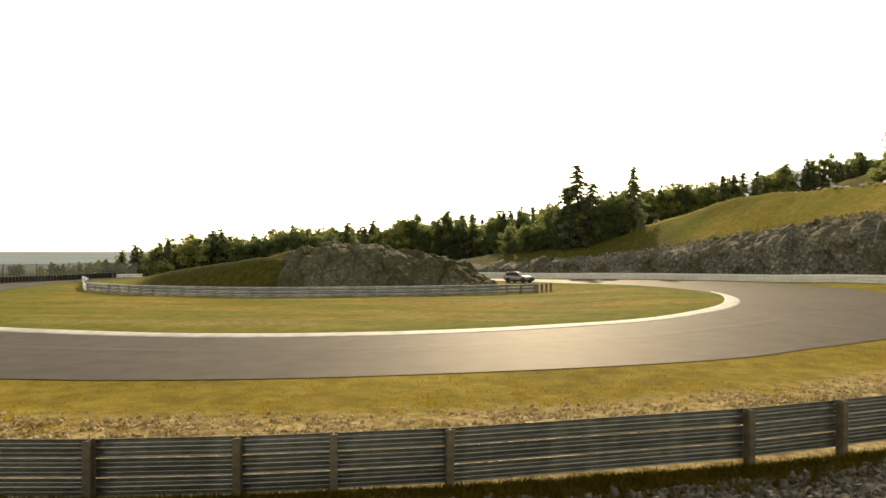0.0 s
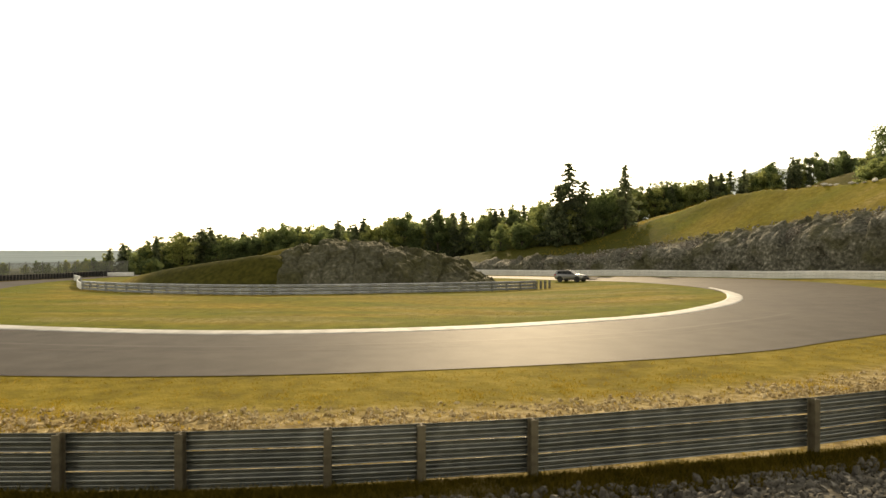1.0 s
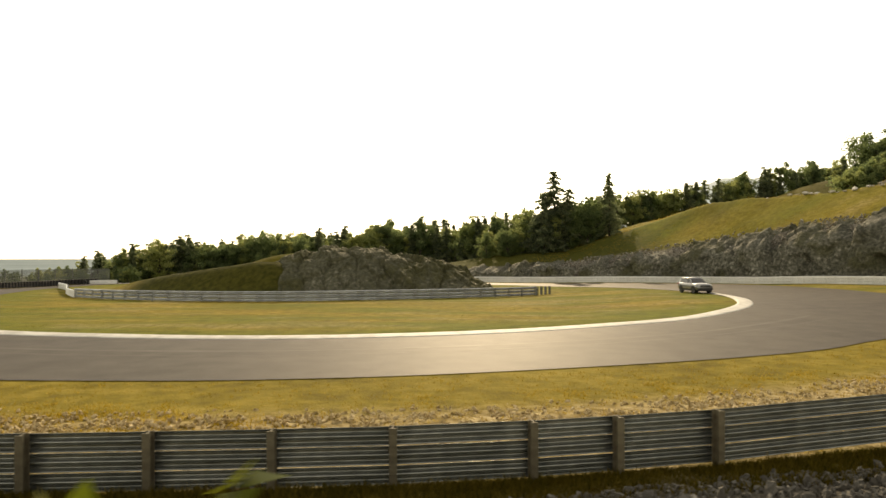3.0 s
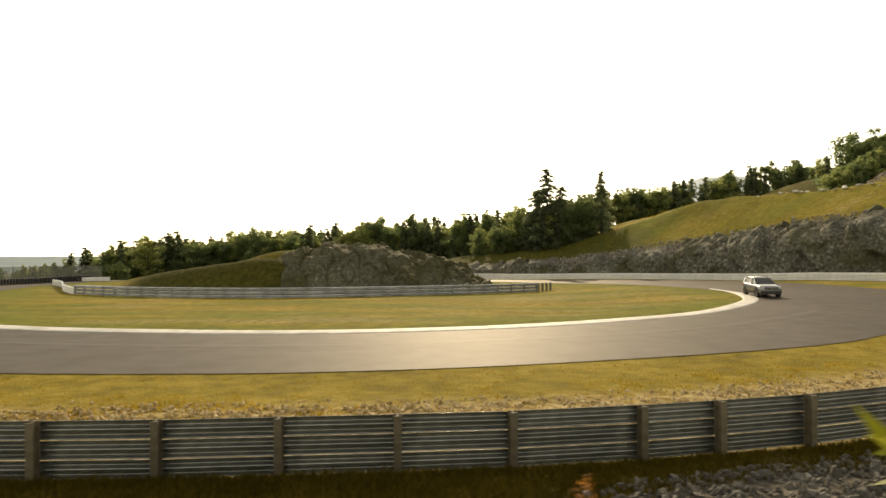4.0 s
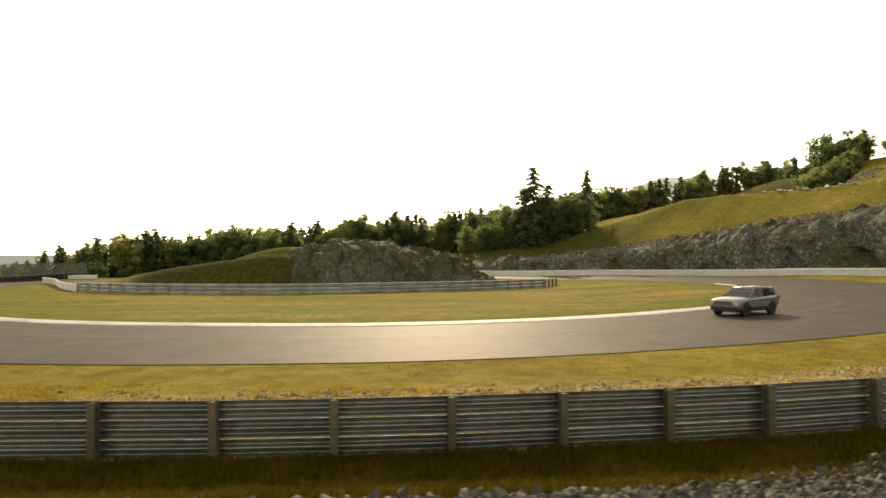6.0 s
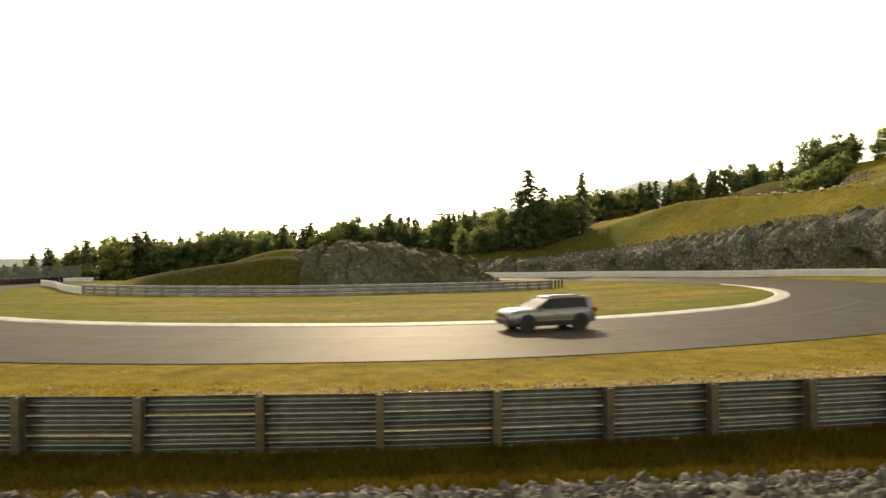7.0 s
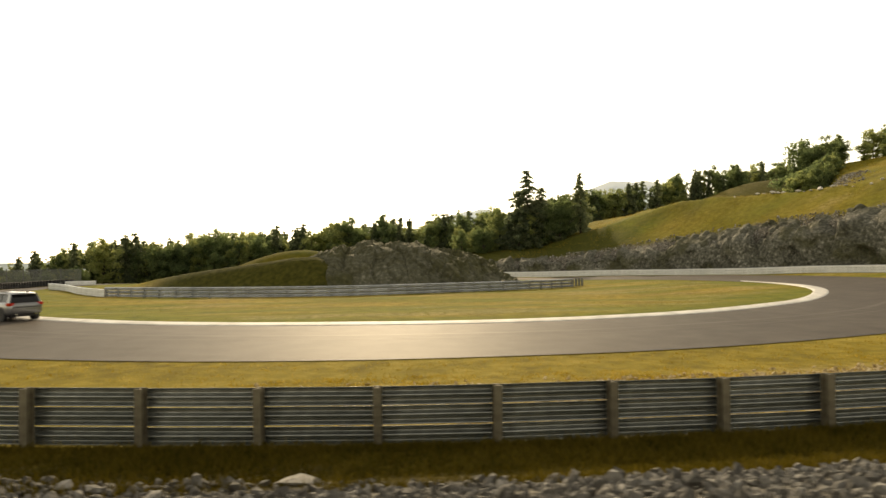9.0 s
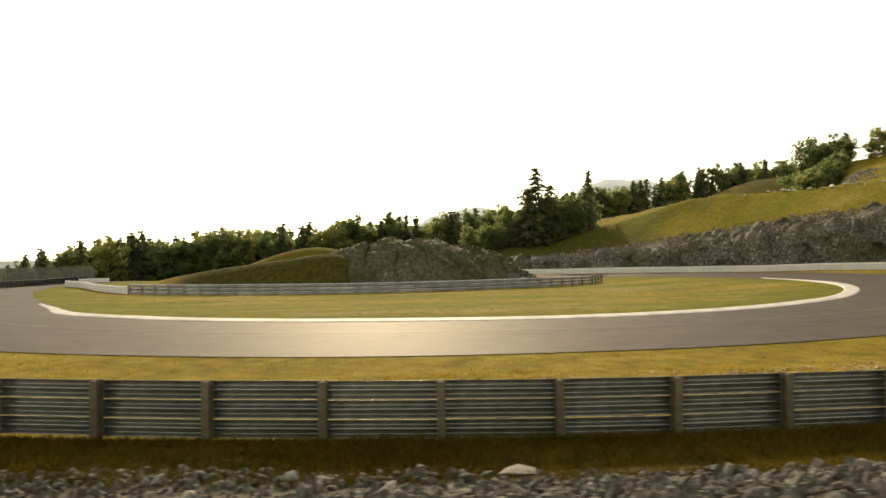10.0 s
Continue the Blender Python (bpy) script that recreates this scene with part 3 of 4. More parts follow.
def rocky(P, N, u, v, size, amount, seed):
    """Pushes a sheet of points along its normals into broken, tilted blocks with narrow cracks between."""
    warp = size * 0.8 * fbm(u / size * 0.8, v / size * 0.8, 4, seed + 9)
    push, crack = cells(u * 1.3 + warp + 0.45 * v, v * 0.8 + 0.6 * warp - 0.2 * u, size, seed)
    return P + N * (amount * (1.25 * push - 0.28 * (1 - smooth01(crack / 0.07)) + 0.25 * fbm(u / size, v / size, 5, seed + 5)))[..., None]


def sheet_normals(P):
    du, dv = np.gradient(P, axis=1), np.gradient(P, axis=0)
    n = np.cross(du, dv)
    n /= np.maximum(np.linalg.norm(n, axis=-1), 1e-6)[..., None]
    return n


MOUND_TOP = [(-12.5, -1.3), (-10, 0.9), (-8.6, 2.2), (-6.2, 3.1), (-2.9, 4.1), (0.5, 4.5), (2.0, 4.75), (3.3, 4.95), (5.3, 4.6), (7.6, 3.9), (11.3, 3.15), (14.5, 2.3), (17, 0.9), (19, -0.4), (20.2, -1.8)]


def rock_mound():
    xs, vs = np.linspace(-12.5, 20.2, 260), np.linspace(0, 1, 140)
    X, V = np.meshgrid(xs, vs)
    top = np.interp(xs, *zip(*MOUND_TOP)) + 0.5 * fbm(xs / 2.2, xs * 0, 3, 21)
    top = np.broadcast_to(top, X.shape)
    front = 58.6 + 0.012 * (X - 3) ** 2 + 0.36 * np.maximum(X - 6, 0) + 1.4 * fbm(X / 6, X * 0, 3, 11)
    rise = np.where(V < 0.55, smooth01(V / 0.55) ** 0.8, 1.0)
    rise = np.where(V > 0.68, 1 - smooth01((V - 0.68) / 0.32), rise)
    Y = front + 15 * V + 2.0 * V
    base = -1.6
    Z = base + (top - base) * rise
    P = np.stack([X, Y, Z], axis=-1)
    N = sheet_normals(P)
    P = rocky(P, N, X, V * 17, 4.4, 0.75, 3)
    P = rocky(P, N, X, V * 17, 1.6, 0.32, 9)
    P = rocky(P, N, X, V * 17, 0.6, 0.13, 15)
    me = grid_mesh("rock_mound", P, M_ROCK, shade=False)
    moss = 0.28 + smooth01(N[..., 2] * 1.2 - 0.5) * 0.7 + 0.7 * smooth01(4 * fbm(X / 3, P[..., 2] / 2, 4, 2))
    me.attributes.new("moss", "FLOAT", "POINT").data.foreach_set("value", clip01(moss).ravel().astype(np.float32))
    return tagged(new("rock_mound", me), "dark craggy rock mound with dry grass on its ledges", "rock")


def rock_cut():
    s = spline(WALL_LINE, 0.3)
    s = s[(s[:, 1] > 20)]
    n = side(s)
    vs = np.linspace(0, 1, 60)
    foot = low_ground(s[:, 0], s[:, 1]) - 0.4
    top = s[:, 2] + 0.7 * fbm(s[:, 0] / 2.5, s[:, 1] / 2.5, 3, 31)
    high = np.maximum(top - foot, 0.5)
    V = vs[:, None]
    back = np.where(V < 0.62, -1.3 + 1.2 * V / 0.62, -0.1 + 5.0 * (V - 0.62) / 0.38)
    Z = foot[None] + high[None] * np.where(V < 0.62, V / 0.62, 1.0) + np.where(V > 0.62, (V - 0.62) / 0.38, 0.0) * 4.9 * np.interp(s[:, 0], [38, 62], [0.2, 0.57])[None]
    wob = 1.6 * fbm(s[:, 0] / 6, s[:, 1] / 6, 3, 51)[None]
    XY = s[None, :, :2] + n[None] * (back + wob)[..., None]
    P = np.concatenate([XY, Z[..., None]], axis=-1)
    N = sheet_normals(P)
    U, W = np.broadcast_to(np.arange(len(s)) * 0.3, P.shape[:2]), Z
    P2 = rocky(P, N, U, W, 4.6, 0.8, 61)
    P2 = rocky(P2, N, U, W, 1.9, 0.4, 67)
    P2 = rocky(P2, N, U, W, 0.8, 0.17, 71)
    P2[..., 2] += 0.3 * smooth01((V - 0.6) / 0.1)
    P2[-1] = P[-1] - np.array([0, 0, 0.6])
    moss = clip01(np.broadcast_to(smooth01((V - 0.72) / 0.28) * 0.75, P.shape[:2]) * (0.5 + fbm(P[..., 0] / 2, P[..., 1] / 2, 3, 12)))
    moss = np.maximum(moss, 0.75 * smooth01(5 * fbm(U / 4, Z / 2.5, 4, 83) - 0.1))
    cut = tagged(new("rock_cut"), "blasted grey-brown rock face behind the far guard rail", "rock face")
    for c in range(0, P2.shape[1] - 1, 24):
        me = grid_mesh("rock_section", P2[:, c:c + 25], M_ROCK, shade=False)
        me.attributes.new("moss", "FLOAT", "POINT").data.foreach_set("value", moss[:, c:c + 25].ravel().astype(np.float32))
        link_part("rock_section", me, cut)


rock_mound()
rock_cut()


# ---- trees ----
def leaf_tris(centres, size, rng, stretch=1.0):
    n = len(centres)
    a = rng.normal(size=(n, 3))
    a /= np.linalg.norm(a, axis=1)[:, None]
    b = np.cross(a, rng.normal(size=(n, 3)))
    b /= np.linalg.norm(b, axis=1)[:, None]
    s = size * rng.uniform(0.6, 1.4, (n, 1))
    return np.stack([centres + a * s * stretch, centres - a * s * 0.6 + b * s * 0.7, centres - a * s * 0.6 - b * s * 0.7], axis=1)


def tapered(path, radii, sides=7):
    path, rings = [Vector(p) for p in path], []
    for k, p in enumerate(path):
        d = (path[min(k + 1, len(path) - 1)] - path[max(k - 1, 0)]).normalized()
        u = d.orthogonal().normalized()
        v = d.cross(u)
        rings.append([p + (u * math.cos(t) + v * math.sin(t)) * radii[k] for t in [2 * math.pi * j / sides for j in range(sides)]])
    verts = [q for r in rings for q in r]
    faces = [(k * sides + j, k * sides + (j + 1) % sides, (k + 1) * sides + (j + 1) % sides, (k + 1) * sides + j) for k in range(len(path) - 1) for j in range(sides)]
    return verts, faces


def join_tubes(tubes):
    verts, faces = [], []
    for v, f in tubes:
        o = len(verts)
        verts += v
        faces += [tuple(i + o for i in q) for q in f]
    return verts, faces


def broadleaf(name, h, spread, seed, leaves=9000, size=0.155, mat=None, label="", low=0.12):
    rng = np.random.RandomState(seed)
    tree = new(name)
    lean = rng.uniform(-0.04, 0.04, 2) * h
    trunk_path = [(lean[0] * t * t, lean[1] * t * t, h * 0.85 * t - 0.3 * (t == 0)) for t in np.linspace(0, 1, 7)]
    tubes = [tapered(trunk_path, np.linspace(h * 0.022, h * 0.004, 7))]
    clumps = []
    for k in range(46):
        t = rng.uniform(low, 0.97)
        ang, reach = rng.uniform(0, 2 * math.pi), spread * (0.35 + 0.65 * math.sin(math.pi * min(1, 0.18 + t * 0.78))) * rng.uniform(0.35, 1.0)
        z0 = h * t * 0.8
        tip = np.array([lean[0] * t + math.cos(ang) * reach, lean[1] * t + math.sin(ang) * reach, min(h * 0.97, z0 + reach * rng.uniform(0.15, 0.6))])
        start = np.array([lean[0] * t * t, lean[1] * t * t, z0])
        mid = (start + tip) / 2 + np.array([0, 0, reach * 0.08])
        tubes.append(tapered([start, mid, tip], [h * 0.008, h * 0.005, h * 0.0015], 5))
        clumps.append((tip, spread * rng.uniform(0.12, 0.3)))
        clumps.append((mid, spread * rng.uniform(0.12, 0.26)))
    for k in range(5):
        clumps.append((np.array([lean[0] + rng.normal() * spread * 0.15, lean[1] + rng.normal() * spread * 0.15, h * rng.uniform(0.78, 0.95)]), spread * rng.uniform(0.12, 0.22)))
    area = sum(r * r for _, r in clumps)
    pts = []
    for c, r in clumps:
        per = max(20, int(leaves * r * r / area))
        v = rng.normal(size=(per, 3))
        v /= np.linalg.norm(v, axis=1)[:, None]
        pts.append(c + v * r * np.clip(rng.normal(0.6, 0.3, (per, 1)), 0, 1.15) * np.array([1, 1, 0.85]))
    pts = np.vstack(pts)
    pts[:, 2] = np.maximum(pts[:, 2], 0.2)
    v, f = join_tubes(tubes)
    link_part("trunk", mesh_from("trunk", v, f, M_BARK, True), tree)
    link_part("crown", tri_soup("crown", leaf_tris(pts, size, rng), mat or M_LEAF), tree)
    return tagged(tree, label or "green broadleaf tree at the edge of the wood", "tree")


def conifer(name, h, spread, seed, thin=0.0, label=""):
    rng = np.random.RandomState(seed)
    tree = new(name)
    tubes = [tapered([(0, 0, -0.3), (0.02 * h * 0.3, 0, h * 0.4), (0, 0, h)], [h * 0.017, h * 0.011, 0.02])]
    pts = []
    levels = int(h * 2.1)
    for k in range(levels):
        t = 0.06 + 0.9 * (k + rng.uniform(-0.3, 0.3)) / levels
        reach0 = spread * (1 - t) ** 0.8 * (0.55 + 0.45 * rng.uniform()) + 0.25
        for j in range(rng.randint(4, 7)):
            if rng.uniform() < thin * (0.4 + 0.6 * t):
                continue
            ang, reach = rng.uniform(0, 2 * math.pi), reach0 * rng.uniform(0.5, 1.1)
            d = np.array([math.cos(ang), math.sin(ang), 0])
            z0 = h * t
            tip = d * reach + np.array([0, 0, z0 - reach * rng.uniform(0.1, 0.4)])
            tubes.append(tapered([np.array([0, 0, z0]), d * reach * 0.5 + np.array([0, 0, z0 + 0.02]), tip], [0.045, 0.03, 0.01], 4))
            m = max(6, int(reach * 18))
            u = rng.uniform(0.12, 1.0, (m, 1))
            p = np.array([0, 0, z0]) * (1 - u) + tip * u
            pts.append(p + rng.normal(size=(m, 3)) * np.array([0.16, 0.16, 0.13]) * (0.5 + reach / spread))
    pts = np.vstack(pts)
    v, f = join_tubes(tubes)
    link_part("trunk", mesh_from("trunk", v, f, M_BARK, True), tree)
    link_part("crown", tri_soup("crown", leaf_tris(pts, 0.25, rng, 1.7), M_NEEDLE), tree)
    return tagged(tree, label or "dark green spruce in the tree line", "tree")


def place(x, y, scale=1.0, turn=0.0, sink=0.0, wide=1.0):
    return Matrix.Translation((x, y, ground_at(x, y) - sink)) @ Matrix.Rotation(turn, 4, "Z") @ Matrix.Diagonal((scale * wide, scale * wide, scale, 1))


def woods():
    kinds = [broadleaf("broadleaf_tree", 9, 3.4, 1, low=0.02), broadleaf("broadleaf_tree", 10, 3.0, 2, low=0.04), broadleaf("broadleaf_tree", 8, 3.6, 3, low=0.02), broadleaf("broadleaf_tree", 9.5, 2.6, 4, 4200, low=0.04), conifer("spruce_tree", 10, 2.9, 5), conifer("spruce_tree", 11, 2.6, 6, 0.2)]
    spots = []
    rng = np.random.RandomState(12)
    # the long wood behind the infield, rising from the left, three rows deep
    for row, many in enumerate((60, 60, 30)):
        for k in range(many):
            u = k / (many - 1)
            x = -80 + 112 * u + rng.uniform(-1.5, 1.5)
            y = 152 + 14 * math.sin(u * 3.0) + row * 7 + rng.uniform(-2, 2) - 6 * (u > 0.85)
            top = float(np.interp(x, [-80, -74, -66, -48, -28, -10, 10, 26], [2.8, 5.2, 7.6, 9.4, 10.0, 11.6, 12.8, 13.4]))
            h = max(3.0, top * rng.uniform(0.72, 1.16) - ground_at(x, y))
            spots.append((x, y, h, None))
    # low scrub trailing off where the wood ends
    for k in range(34):
        u = rng.uniform()
        spots.append((-78 - 52 * u, 150 + 30 * rng.uniform(), (4.6 - 1.4 * u) * rng.uniform(0.7, 1.25), 0 if k % 4 else 4))
    for k in range(18):
        spots.append((-92 + 32 * rng.uniform(), 138 + 12 * rng.uniform(), 4.8 * rng.uniform(0.75, 1.2), 0))
    # on the ridge over the hillside
    for k in range(84):
        u = k / 83
        x = 50 + 100 * u + rng.uniform(-3, 3)
        y = 174 + 14 * u + rng.uniform(-4, 8)
        top = float(np.interp(x, [50, 64, 75, 88, 105, 125, 150], [19.5, 21.5, 22.5, 25.5, 29, 32, 33.5]))
        spots.append((x, y, max(2.5, top * rng.uniform(0.9, 1.03) - ground_at(x, y)), None))
    # the thicket on the shoulder of the hill: tall behind, bushy in front
    for k in range(40):
        x, y = (96 + 36 * rng.uniform(), 111 + 12 * rng.uniform()) if k < 30 else (103 + 14 * rng.uniform(), 106 + 6 * rng.uniform())
        spots.append((x, y, max(3.0, float(np.interp(x, [96, 101, 108, 118, 132], [26.5, 28.5, 29.5, 31.5, 33.0])) * rng.uniform(0.9, 1.04) - ground_at(x, y)), int(rng.choice(4))))
    for k in range(26):
        u = rng.uniform()
        x, y = 84.5 + 12 * u + rng.uniform(-1, 1), 101 + 6 * u + 4 * rng.uniform()
        spots.append((x, y, max(2.5, 18.6 + 5.0 * u * rng.uniform(0.7, 1.1) - ground_at(x, y)), 0))
    for k in range(34):
        x = 20 + 27 * rng.uniform()
        spots.append((x, 126 + 12 * rng.uniform(), (4 + 3.5 * rng.uniform()) if x < 31 else (7 + 3.5 * rng.uniform()), rng.randint(0, 4)))
    heights = (9, 10, 8, 9.5, 10, 11)
    for n, (x, y, h, kind) in enumerate(spots):
        k = int(rng.choice(6, p=(0.17, 0.15, 0.14, 0.12, 0.22, 0.2))) if kind is None else int(kind)
        tagged(kinds[k], group="trees of the wood")
        copy_thing(kinds[k], place(x, y, h / heights[k], rng.uniform(0, 6.28), 0.1, rng.uniform(0.85, 1.15)))
    # the first of each kind stands in the wood's back row
    for k, tree in enumerate(kinds):
        tree.matrix_basis = place(-30 + 9 * k, 178)


woods()
for x, y, top, high, wide, seed, label in ((36.5, 129, 22.3, 18.6, 8.6, 31, "tall ragged spruce standing over the broadleaf trees"), (47.6, 125.5, 21.4, 16.4, 5.6, 32, "tall narrow spruce at the edge of the clump"),
                                           (39.6, 128, 18.4, 14.8, 7.4, 33, "broad spruce beside the tallest one"), (34.2, 127.5, 17.4, 14.2, 6.8, 34, "broad spruce beside the tallest one")):
    a = conifer("spruce_tree", high, wide, seed, 0.36, label)
    a.matrix_basis = place(x, y, (top - ground_at(x, y)) / high)

# ---- far hills ----
def far_ridge(x0, x1, y, height, seed):
    xs = np.linspace(x0, x1, 80)
    u = (xs - x0) / (x1 - x0)
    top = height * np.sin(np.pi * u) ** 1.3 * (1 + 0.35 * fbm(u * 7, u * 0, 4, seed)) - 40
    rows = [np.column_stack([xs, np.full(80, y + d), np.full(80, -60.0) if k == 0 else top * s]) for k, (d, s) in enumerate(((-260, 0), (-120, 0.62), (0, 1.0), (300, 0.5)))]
    return tagged(new("far_hill", grid_mesh("far_hill", np.stack(rows, axis=0), M_HAZE)), "wooded hill on the horizon, haze painted into its pale colour", "hill", group="far hills", kind="structure")


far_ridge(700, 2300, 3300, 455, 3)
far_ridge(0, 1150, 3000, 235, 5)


# ---- rubble bank by the camera ----
def stone_mesh(seed, flat=0.7):
    rng = np.random.RandomState(seed)
    bm = bmesh.new()
    bmesh.ops.create_icosphere(bm, subdivisions=1, radius=1)
    for k in range(5):
        d = Vector(rng.normal(size=3)).normalized()
        cut = rng.uniform(0.45, 0.75)
        for v in bm.verts:
            over = v.co.dot(d) - cut
            if over > 0:
                v.co -= d * over * 0.95
    for v in bm.verts:
        v.co = Vector((v.co.x * rng.uniform(0.9, 1.1), v.co.y * 0.8 * rng.uniform(0.9, 1.1), v.co.z * flat * rng.uniform(0.9, 1.1)))
    me = bpy.data.meshes.new("stone")
    bm.to_mesh(me)
    bm.free()
    me.materials.append(M_STONE)
    return me


STONES = [stone_mesh(100 + k, 0.45 + 0.07 * (k % 6)) for k in range(12)]


BAKED = {}


def bake(me, ms):
    if me.name not in BAKED:
        BAKED[me.name] = (np.array([tuple(q.co) for q in me.vertices]), np.array([tuple(p.vertices) for p in me.polygons]))
    v, t = BAKED[me.name]
    return np.vstack([(v @ np.array(m.to_3x3()).T + np.array(m.translation))[t] for m in ms])


def rubble():
    rng = np.random.RandomState(44)
    bank = new("rubble_bank")
    tagged(bank, "bank of loose angular grey quarry stones beside the guard rail", "rubble")
    poses, singles = {k: [] for k in range(12)}, []
    for k in range(13000):
        x = rng.uniform(-15, 42)
        e = float(rubble_edge(x)) + 0.5 * float(fbm(np.array([x / 1.3]), np.array([0.0]), 2, 4)[0])
        deep = rng.uniform(0, 1) ** 1.3 * 3.2
        y = e - deep - 0.2
        r = rng.uniform(0.035, 0.105) * (1.0 + 0.5 * (rng.uniform() < 0.1))
        m = Matrix.Translation((x, y, ground_at(x, y) + r * rng.uniform(0.0, 0.5))) @ Euler(rng.uniform(0, 6.28, 3)).to_matrix().to_4x4() @ Matrix.Diagonal((r * rng.uniform(0.9, 1.5), r, r, 1))
        if len(singles) < 290 and -9 < x < 8 and deep < 1.5 and rng.uniform() < 0.7:
            singles.append((k % 12, m))
        else:
            poses[k % 12].append(m)
    soup = np.vstack([bake(STONES[k], ms) for k, ms in poses.items() if ms])
    heap = link_part("loose_stone", tri_soup("loose_stone", soup, M_STONE), bank)
    tagged(heap, kind="stuff")
    for k, m in singles:
        link_part("stone", STONES[k], bank, at=m)
    slab = stone_mesh(140, 0.22)
    link_part("flat_slab", slab, bank, "pale flat slab lying on the rubble", at=Matrix.Translation((-3.2, -1.55, 0.1)) @ Euler((0.1, 0.05, 0.2)).to_matrix().to_4x4() @ Matrix.Diagonal((0.36, 0.28, 0.19, 1)))


rubble()


M_SCREE = surface("broken_brown_stone", [(0.2, (0.09, 0.08, 0.062)), (0.6, (0.19, 0.172, 0.14)), (0.9, (0.55, 0.52, 0.46))], 2.0, 0.85, bump=0.5, bump_scale=9, island=0.6, spec=0.3)


M_BOULDER = surface("pale_boulder", [(0.25, (0.34, 0.31, 0.26)), (0.55, (0.55, 0.52, 0.46)), (0.8, (0.72, 0.69, 0.63))], 1.6, 0.8, bump=0.6, bump_scale=9, random=0.5, spec=0.3)


def hill_boulders():
    rng = np.random.RandomState(5)
    pale = [stone_mesh(160 + k, 0.55 + 0.06 * (k % 4)) for k in range(6)]
    for me in pale:
        me.materials[0] = M_BOULDER
    line = spline([(66.5, 110), (68.3, 104.5), (69.4, 100.5), (70.3, 96.5), (72.0, 91.5), (74.0, 86.0), (76.2, 80.5), (79.0, 76.0), (83.0, 71.5)], 1.3)
    for k, (x, y) in enumerate(line):
        if rng.uniform() < 0.3:
            continue
        r = rng.uniform(0.18, 0.36) * (1.7 if rng.uniform() < 0.2 else 1)
        x, y = x + rng.uniform(-0.5, 0.5), y + rng.uniform(-0.6, 0.6)
        m = Matrix.Translation((x, y, ground_at(x, y) + r * 0.3)) @ Matrix.Rotation(rng.uniform(0, 6.28), 4, "Z") @ Matrix.Diagonal((r * 1.5, r, r, 1))
        ob = new("boulder", pale[k % 6])
        ob.matrix_basis = m
        tagged(ob, "pale boulder lying in a row across the grass hillside", "boulder", group="boulders on the hillside")
    tris = []
    for k in range(3600):
        if k < 3000:
            i = rng.randint(34, 100)
            x, y = wall_fine[i, :2] + wall_side[i] * (0.4 + 5.6 * rng.uniform() ** 1.2) + rng.uniform(-0.5, 0.5, 2)
        else:
            # a stony patch above the row of boulders
            x = 77.5 + 11 * rng.uniform()
            y = 87 + 0.75 * (x - 77.5) + rng.normal() * 2.2
        r = rng.uniform(0.06, 0.2) * (1.9 if rng.uniform() < 0.06 else 1)
        m = Matrix.Translation((x, y, ground_at(x, y) + r * 0.25)) @ Euler(rng.uniform(0, 6.28, 3)).to_matrix().to_4x4() @ Matrix.Diagonal((r * 1.3, r, r, 1))
        tris.append(bake(STONES[k % 12], [m]))
    tagged(new("scree", tri_soup("scree", np.vstack(tris), M_SCREE)), "broken pale stones along the top of the rock face", "scree", kind="stuff")


hill_boulders()


# ---- grass ----
def blades(name, spots, heights, material, rng, per=4, width=0.02, spread=0.08):
    n = len(spots) * per
    base = np.repeat(spots, per, axis=0) + np.column_stack([rng.normal(size=(n, 2)) * spread, np.zeros(n)])
    h = np.repeat(heights, per) * rng.uniform(0.6, 1.25, n)
    lean = rng.normal(size=(n, 2)) * 0.35
    ang = rng.uniform(0, math.pi, n)
    w = np.column_stack([np.cos(ang), np.sin(ang), np.zeros(n)]) * (width * rng.uniform(0.7, 1.4, n))[:, None]
    tip = base + np.column_stack([lean * h[:, None], h])
    return tri_soup(name, np.stack([base - w, base + w, tip], axis=1), material)


def scatter(n, rng, lo, hi, test):
    out = []
    while sum(map(len, out)) < n:
        p = np.column_stack([rng.uniform(lo[0], hi[0], n), rng.uniform(lo[1], hi[1], n)])
        out.append(p[test(p)])
    p = np.vstack(out)[:n]
    return np.column_stack([p, ground_height(p[:, 0], p[:, 1]) - 0.02])


def rail_y(p):
    return np.interp(p[:, 0], rail_line[:, 0], rail_line[:, 1])


def outer_edge_y(p):
    k = (outer_line[:, 1] < 45) & (outer_line[:, 0] > -44)
    return np.interp(p[:, 0], outer_line[k, 0], outer_line[k, 1])


